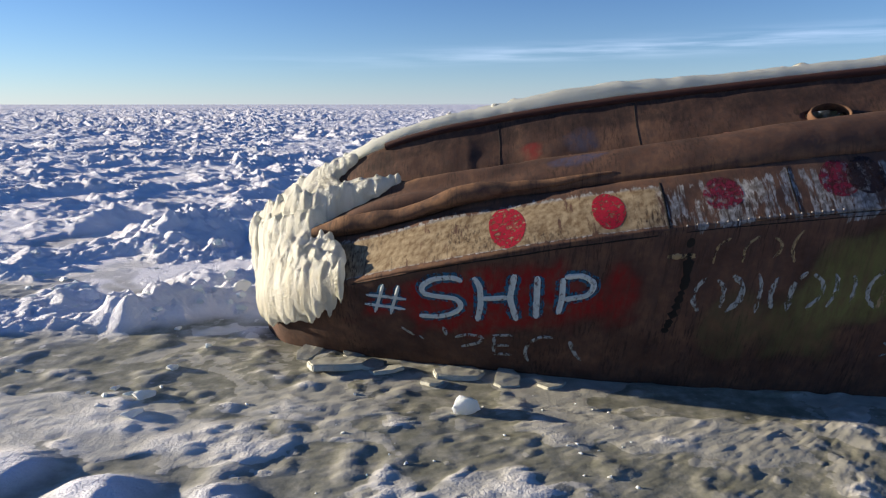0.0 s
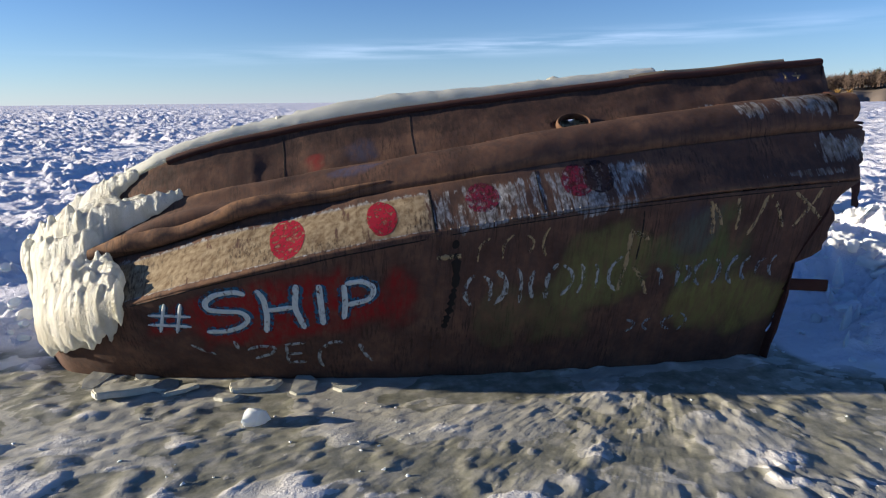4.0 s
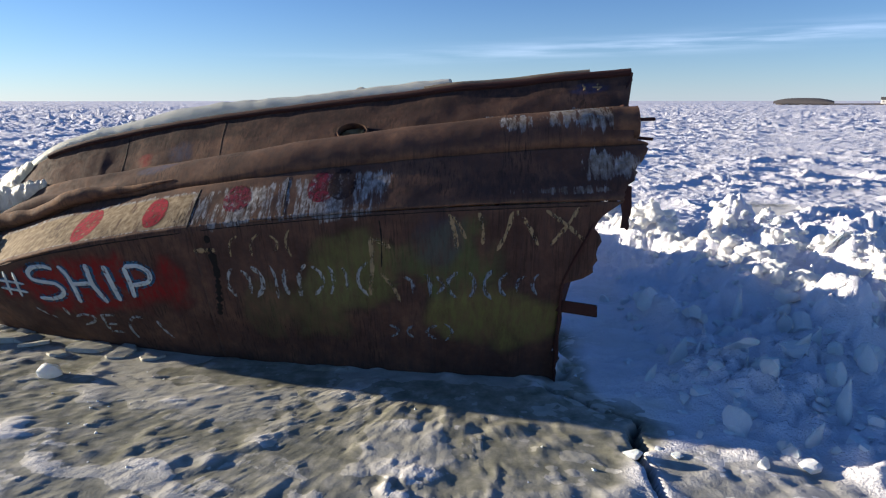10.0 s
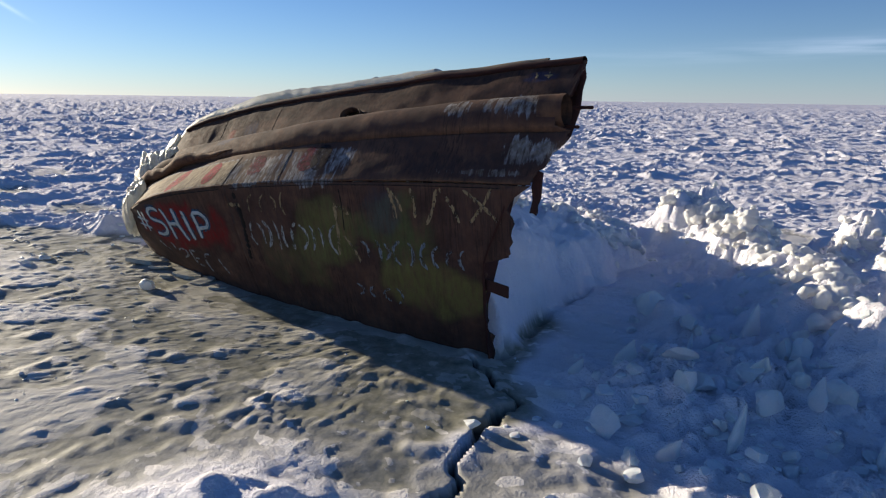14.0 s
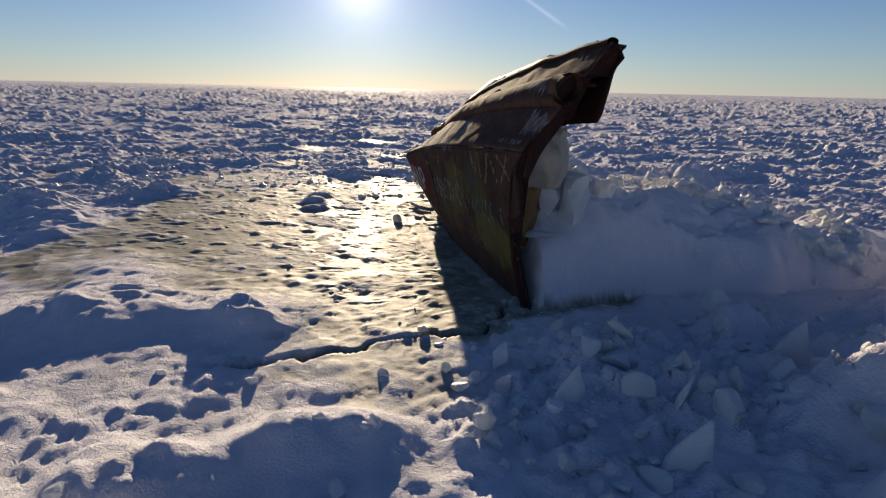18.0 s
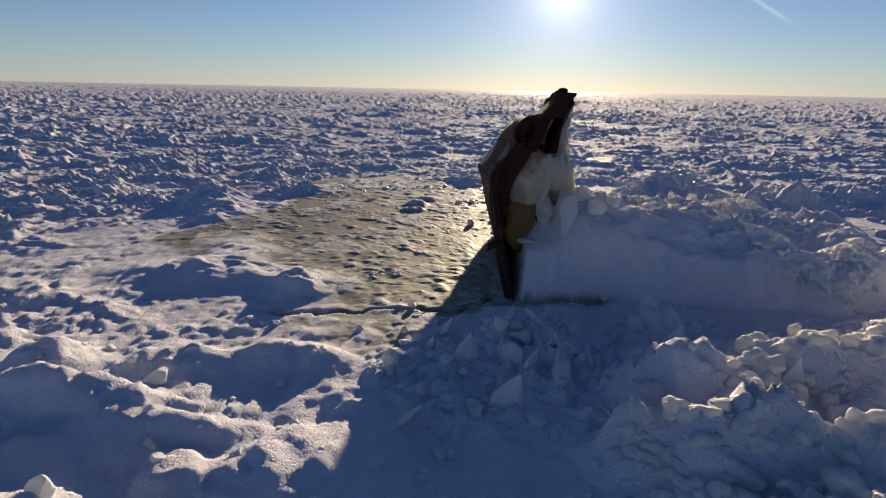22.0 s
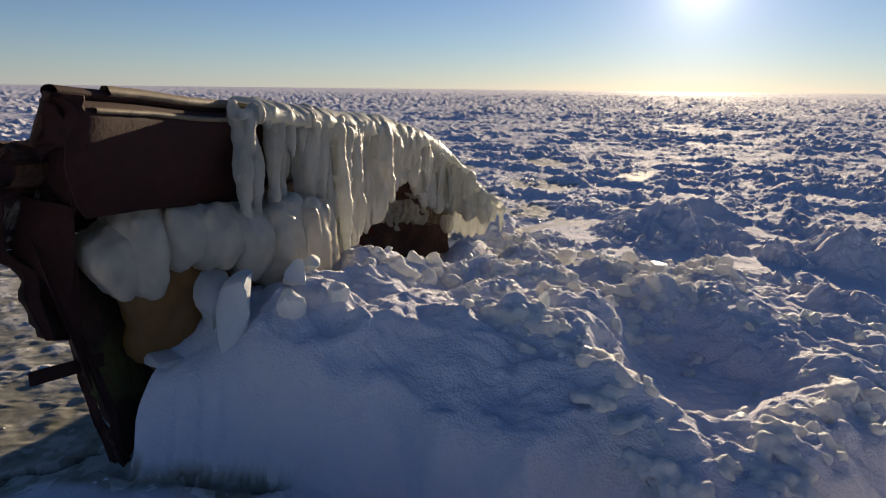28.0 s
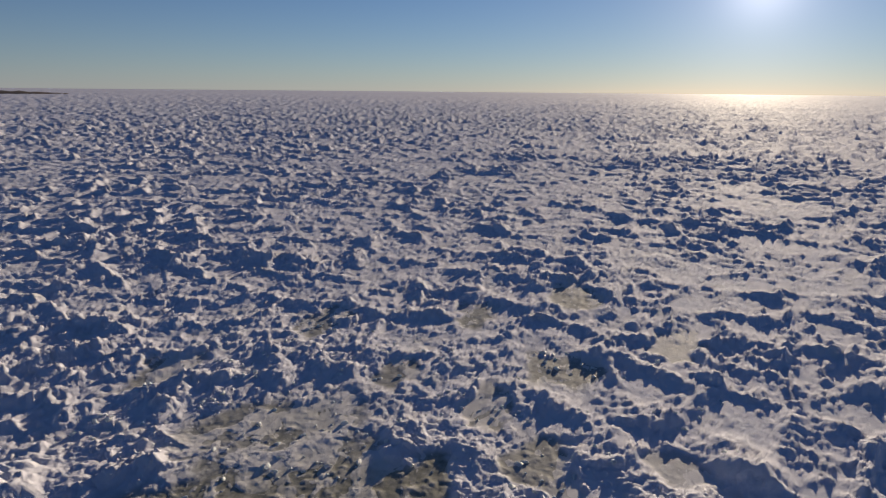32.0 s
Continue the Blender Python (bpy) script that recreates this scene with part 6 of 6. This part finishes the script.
def scatter(name, n, region, size, label, seed, mat):
    """Many small lumps in one mesh."""
    rs = np.random.RandomState(seed)
    base = chunk_mesh("grit", 90 + seed, 0.6, 2, 9, 0.05)
    bv = np.array([v.co[:] for v in base.vertices])
    bf = np.array([p.vertices[:] for p in base.polygons])
    x = rs.uniform(region[0], region[1], n)
    y = rs.uniform(region[2], region[3], n)
    keep = rs.uniform(0, 1, n) < np.clip(0.25 + fbm(x * 0.9, y * 0.9, seed, 3), 0.04, 1)
    keep &= ~((x > 6.4) & (x < 12.5) & (y > -1.5) & (y < 3.8)) | (rs.uniform(0, 1, n) < 0.22)
    keep &= ~((x > 6.0) & (x < 8.2) & (y > 6.2) & (y < 11.5))
    x, y = x[keep], y[keep]
    z = height(x, y)
    s = size[0] + (size[1] - size[0]) * rs.uniform(0, 1, len(x)) ** 2.5
    a = rs.uniform(0, 2 * np.pi, len(x))
    V = bv[None] * s[:, None, None] * rs.uniform(0.7, 1.3, (len(x), 1, 3))
    c, d = np.cos(a)[:, None], np.sin(a)[:, None]
    V = np.stack([V[..., 0] * c - V[..., 1] * d + x[:, None], V[..., 0] * d + V[..., 1] * c + y[:, None], V[..., 2] + (z + s * 0.05)[:, None]], -1)
    F = (bf[None] + (np.arange(len(x)) * len(bv))[:, None, None]).reshape(-1, 3)
    me = bpy.data.meshes.new(name)
    me.vertices.add(len(x) * len(bv))
    me.vertices.foreach_set("co", V.astype(np.float32).ravel())
    me.loops.add(F.size)
    me.loops.foreach_set("vertex_index", F.astype(np.int32).ravel())
    me.polygons.add(len(F))
    me.polygons.foreach_set("loop_start", np.arange(0, F.size, 3, dtype=np.int32))
    me.update(calc_edges=True)
    me.materials.append(mat)
    bpy.data.meshes.remove(base)
    me = smooth(me)
    me.set_sharp_from_angle(angle=0.5)
    return tagged(new(name, me), label, "ice rubble", kind="stuff")


def curds(name, line, n, spread, size, label, seed):
    """Rounded lumps of packed snow crowded along a crest, in one mesh."""
    rs = np.random.RandomState(seed)
    pts = stroke_points(line, n) + rs.normal(0, spread, (n, 2))
    z = height(pts[:, 0], pts[:, 1])
    rnd = random.Random(seed)
    bm = Blobs()
    for (x, y), zz in zip(pts, z):
        r = size[0] + (size[1] - size[0]) * rnd.random() ** 2.0
        for k in range(3):
            blob_into(bm, (x + rnd.gauss(0, 0.6) * r, y + rnd.gauss(0, 0.6) * r, zz + (0.15 - 0.25 * k) * r), r * rnd.uniform(0.6, 1.0), rnd.uniform(0.6, 1.1), rnd, 0, rnd.randrange(6))
    ob = fused(name, bm, label, "snow lumps", voxel=0.026, mat=SNOWLUMP, amount=0.05, soft=0)
    return tagged(ob, label, "snow lumps", kind="stuff")


def lump_build(nt, p):
    c = coords(nt)
    nt.links.new(mix(nt, noise_tex(nt, c, 6, 5), (0.76, 0.78, 0.81), (0.9, 0.9, 0.89)), p.inputs["Base Color"])
    p.inputs["Roughness"].default_value = 0.7
    p.inputs["Subsurface Weight"].default_value = 0.2
    p.inputs["Subsurface Radius"].default_value = (0.05, 0.05, 0.05)
    bump(nt, p, noise_tex(nt, c, 30, 5), 0.5, 0.03)


SNOWLUMP = see_through(material("packed_snow", lump_build), 0.32, (0.92, 0.88, 0.76))
for k, (line, n, spread, size) in enumerate((
        ([(3.6, 7.3), (2.9, 7.9), (2.45, 8.8), (2.2, 9.8), (2.3, 11.4)], 95, 0.15, (0.04, 0.13)),
        (BANK_CREST, 260, 0.12, (0.025, 0.10)),
        ([(3.3, 8.6), (3.0, 9.6), (3.2, 10.2), (2.6, 11.2)], 60, 0.3, (0.03, 0.12)),
        ([(-0.8, 9.2), (0.2, 10.2), (1.4, 10.4), (1.0, 12.0), (-0.6, 12.0)], 110, 0.35, (0.05, 0.19)),
        (RIDGE, 340, 0.28, (0.035, 0.14)),
        ([(-2.4, 8.4), (-1.2, 8.8), (-0.2, 9.0)], 70, 0.2, (0.04, 0.14)),
        (OUTER_RIDGE, 300, 0.18, (0.025, 0.095)), ([(11.2, 5.7), (11.45, 6.6), (11.7, 7.2), (11.45, 8.4)], 240, 0.22, (0.025, 0.09)))):
    curds("snow_lumps", line, n, spread, size, "rounded lumps of packed snow crowded along a crest", 300 + k)
scatter("ice_rubble", 1500, (6.6, 12.5, -1, 14), (0.03, 0.11), "small lumps of snowy ice over the pack", 1, BLOCK)
scatter("ice_rubble", 900, (-3, 5.4, 7.6, 14), (0.03, 0.11), "small lumps of snowy ice over the bank", 2, BLOCK)
scatter("ice_crumbs", 230, (-3, 6.4, 2.0, 5.6), (0.012, 0.035), "white crumbs of ice on the glazed sheet", 3, BLOCK)
scatter("ice_rubble", 1200, (-14, -2.6, -3, 14), (0.04, 0.13), "small lumps of snowy ice over the pack", 4, BLOCK)

# ---- the far shores ----
BARK = material("bare_woods", plain((0.095, 0.068, 0.055), 0.9, 0.5, 0.06))
GREEN = material("evergreen", plain((0.03, 0.036, 0.022), 0.9, 0.4, 0.2))
GOLD = material("golden_willow", plain((0.20, 0.12, 0.035), 0.9, 0.3, 0.3))
LAND = material("shore_land", plain((0.16, 0.13, 0.11), 0.9, 0.5, 0.03))
WALLS = material("pale_wall", plain((0.7, 0.68, 0.64), 0.8, 0.1, 0.5))
ROOFS = material("grey_roof", plain((0.10, 0.09, 0.09), 0.8, 0.2, 0.5))


def bearing(az, dist):
    return 5 + dist * math.sin(radians(az)), 0 + dist * math.cos(radians(az))


def land_height(az):
    return float(np.interp(az, [24.5, 25.6, 26.2, 27.6, 28.6, 30, 33, 36, 38, 41, 46, 52, 60], [0, 0.6, 0.9, 1.0, 0.9, 0.9, 1.2, 1.6, 2.6, 6.0, 10.0, 12.0, 12.0]))


rows_ = []
for d, k in ((470, 0.0), (480, 0.35), (500, 0.7), (540, 1.0), (620, 1.0), (760, 0.0)):
    rows_.append([(*bearing(az, d + 6 * math.sin(az * 3)), land_height(az) * k - 0.3) for az in np.linspace(24.5, 75, 150)])
tagged(new("far_shore", grid_mesh("far_shore", np.array(rows_), LAND)), "low wooded brown shore beyond the frozen lake", "shore", kind="structure")
rows_ = [[(*bearing(az, d), h if h < 0 else h * min(1.0, 0.15 + (-133.5 - az) / 4) * (0.85 + 0.15 * math.sin(az * 5))) for az in np.linspace(-165, -133.5, 60)] for d, h in ((900, -0.3), (910, 1.8), (940, 4.2), (1000, 3.6), (1050, -0.3))]
tagged(new("far_point", grid_mesh("far_point", np.array(rows_), BARK)), "thin dark wooded point on the horizon", "shore", kind="structure")


def twigs(bm_v, bm_f, x, y, z, h, rs, spread=0.38, count=110, trunk=True):
    """Adds a bare tree as many thin tapering sprays."""
    def spike(a, b, w):
        a, b = np.array(a), np.array(b)
        i = len(bm_v)
        for ang in (0, 2.1, 4.2):
            bm_v.append(tuple(a + w * np.array([math.cos(ang), math.sin(ang), 0])))
        bm_v.append(tuple(b))
        bm_f.extend([(i, i + 1, i + 3), (i + 1, i + 2, i + 3), (i + 2, i, i + 3)])
    if trunk:
        spike((x, y, z - 0.5), (x, y, z + h * 0.9), h * 0.025)
    for k in range(count):
        t = rs.uniform(0.12, 0.95)
        ang = rs.uniform(0, 6.28)
        reach = spread * h * rs.uniform(0.5, 1.0) * math.sin(math.pi * min(0.95, 0.15 + 0.8 * t)) ** 0.7
        base = np.array([x, y, z + h * t * 0.7])
        tip = base + np.array([math.cos(ang) * reach, math.sin(ang) * reach, h * rs.uniform(0.05, 0.30)])
        spike(base, tip, h * rs.uniform(0.012, 0.03))


def tree_mesh(name, mat, spots, spread, count, seed):
    rs = np.random.RandomState(seed)
    v, f = [], []
    for x, y, z, h in spots:
        twigs(v, f, x, y, z, h, rs, spread, count)
    me = bpy.data.meshes.new(name)
    me.from_pydata(v, [], f)
    me.materials.append(mat)
    return me


rs = np.random.RandomState(4)
spots = []
for k in range(1700):
    az = 36.5 + 36 * rs.uniform(0, 1) ** 1.4
    if rs.uniform() > np.interp(az, [36.5, 38, 40], [0.15, 0.6, 1.0]):
        continue
    d = rs.uniform(500, 600)
    h = np.interp(az, [36, 39, 42, 48], [4.5, 7.5, 11, 13]) * rs.uniform(0.6, 1.1)
    spots.append((*bearing(az, d), land_height(az) - 0.5, h))
tagged(new("bare_woods", tree_mesh("bare_woods", BARK, spots, 0.42, 70, 6)), "bare brown winter woods along the far shore", "trees", kind="stuff")
for az, h in ((33.6, 7.5), (34.6, 7.0), (36.2, 8.5), (36.6, 8.0), (33.0, 4.5), (35.3, 5.0)):
    x, y = bearing(az, 520)
    me = tree_mesh("bare_tree", BARK, [(0, 0, 0, h)], 0.22, 80, int(az * 10))
    ob = new("bare_tree", me)
    ob.matrix_world = pose(x, y, land_height(az) - 0.4)
    tagged(ob, "tall bare winter tree on the low far shore", "tree", "bare trees")
for az, h in ((41.0, 9), (39.6, 7), (45.3, 14), (47.0, 14), (50.0, 14), (33.2, 4.0)):
    x, y = bearing(az, 515)
    me = tree_mesh("evergreen", GREEN, [(0, 0, 0, h)], 0.20, 260, int(az * 7))
    ob = new("evergreen", me)
    ob.matrix_world = pose(x, y, land_height(az) - 0.4)
    tagged(ob, "dark green conifer among bare winter trees", "tree", "conifers")
for az in (44.6, 45.4):
    x, y = bearing(az, 492)
    ob = new("willow", tree_mesh("willow", GOLD, [(0, 0, 0, 8.5)], 0.5, 260, int(az * 3)))
    ob.matrix_world = pose(x, y, 1.0)
    tagged(ob, "golden-brown willow on the far lake shore", "tree", "willows")


def house(az, dist, w, d, h, turn):
    x, y = bearing(az, dist)
    root = tagged(new("house"), "small pale house with a grey roof on the shore", "house", "shore houses")
    part("wall", bm_mesh("wall", box_bm((w, d, h), pose(0, 0, h / 2), 0.05), WALLS), root)
    bm = bmesh.new()
    vs = [bm.verts.new(p) for p in ((-w / 2 - 0.4, -d / 2 - 0.4, h), (w / 2 + 0.4, -d / 2 - 0.4, h), (w / 2 + 0.4, d / 2 + 0.4, h), (-w / 2 - 0.4, d / 2 + 0.4, h), (-w / 2 - 0.4, 0, h + d * 0.4), (w / 2 + 0.4, 0, h + d * 0.4))]
    for f in ((0, 1, 5, 4), (2, 3, 4, 5), (0, 4, 3), (1, 2, 5), (3, 2, 1, 0)):
        bm.faces.new([vs[i] for i in f])
    part("roof", bm_mesh("roof", bm, ROOFS), root)
    for k in (-0.25, 0.25):
        part("window", bm_mesh("window", box_bm((w * 0.16, 0.1, h * 0.3), pose(w * k, -d / 2, h * 0.55)), ROOFS), root)
    root.matrix_world = pose(x, y, land_height(az) - 0.3, 0, 0, turn)


for az, dist, w, d, h, turn in ((32.3, 500, 4.5, 4.5, 2.6, -30), (36.9, 505, 7, 5, 2.0, -30), (47.6, 530, 12, 8, 6, -45), (46.8, 540, 10, 8, 6, -45)):
    house(az, dist, w, d, h, turn)
# a long dark roofed dock on the low point
dock = tagged(new("dock_shed"), "long low dark shed on the lake point", "building")
x, y = bearing(27.0, 470)
P = np.array([[(u * 17, math.cos(a) * 6, max(0.0, math.sin(a)) * 3.6 * (1 - 0.55 * abs(u) ** 3) + 0.8) for a in np.linspace(0, math.pi, 12)] for u in np.linspace(-1, 1, 16)])
part("roof", grid_mesh("roof", P, ROOFS), dock)
part("wall", bm_mesh("wall", box_bm((31, 9, 1.6), pose(0, 0, 0.8), 0.05), LAND), dock)
dock.matrix_world = pose(x, y, 0.2, 0, 0, -27)
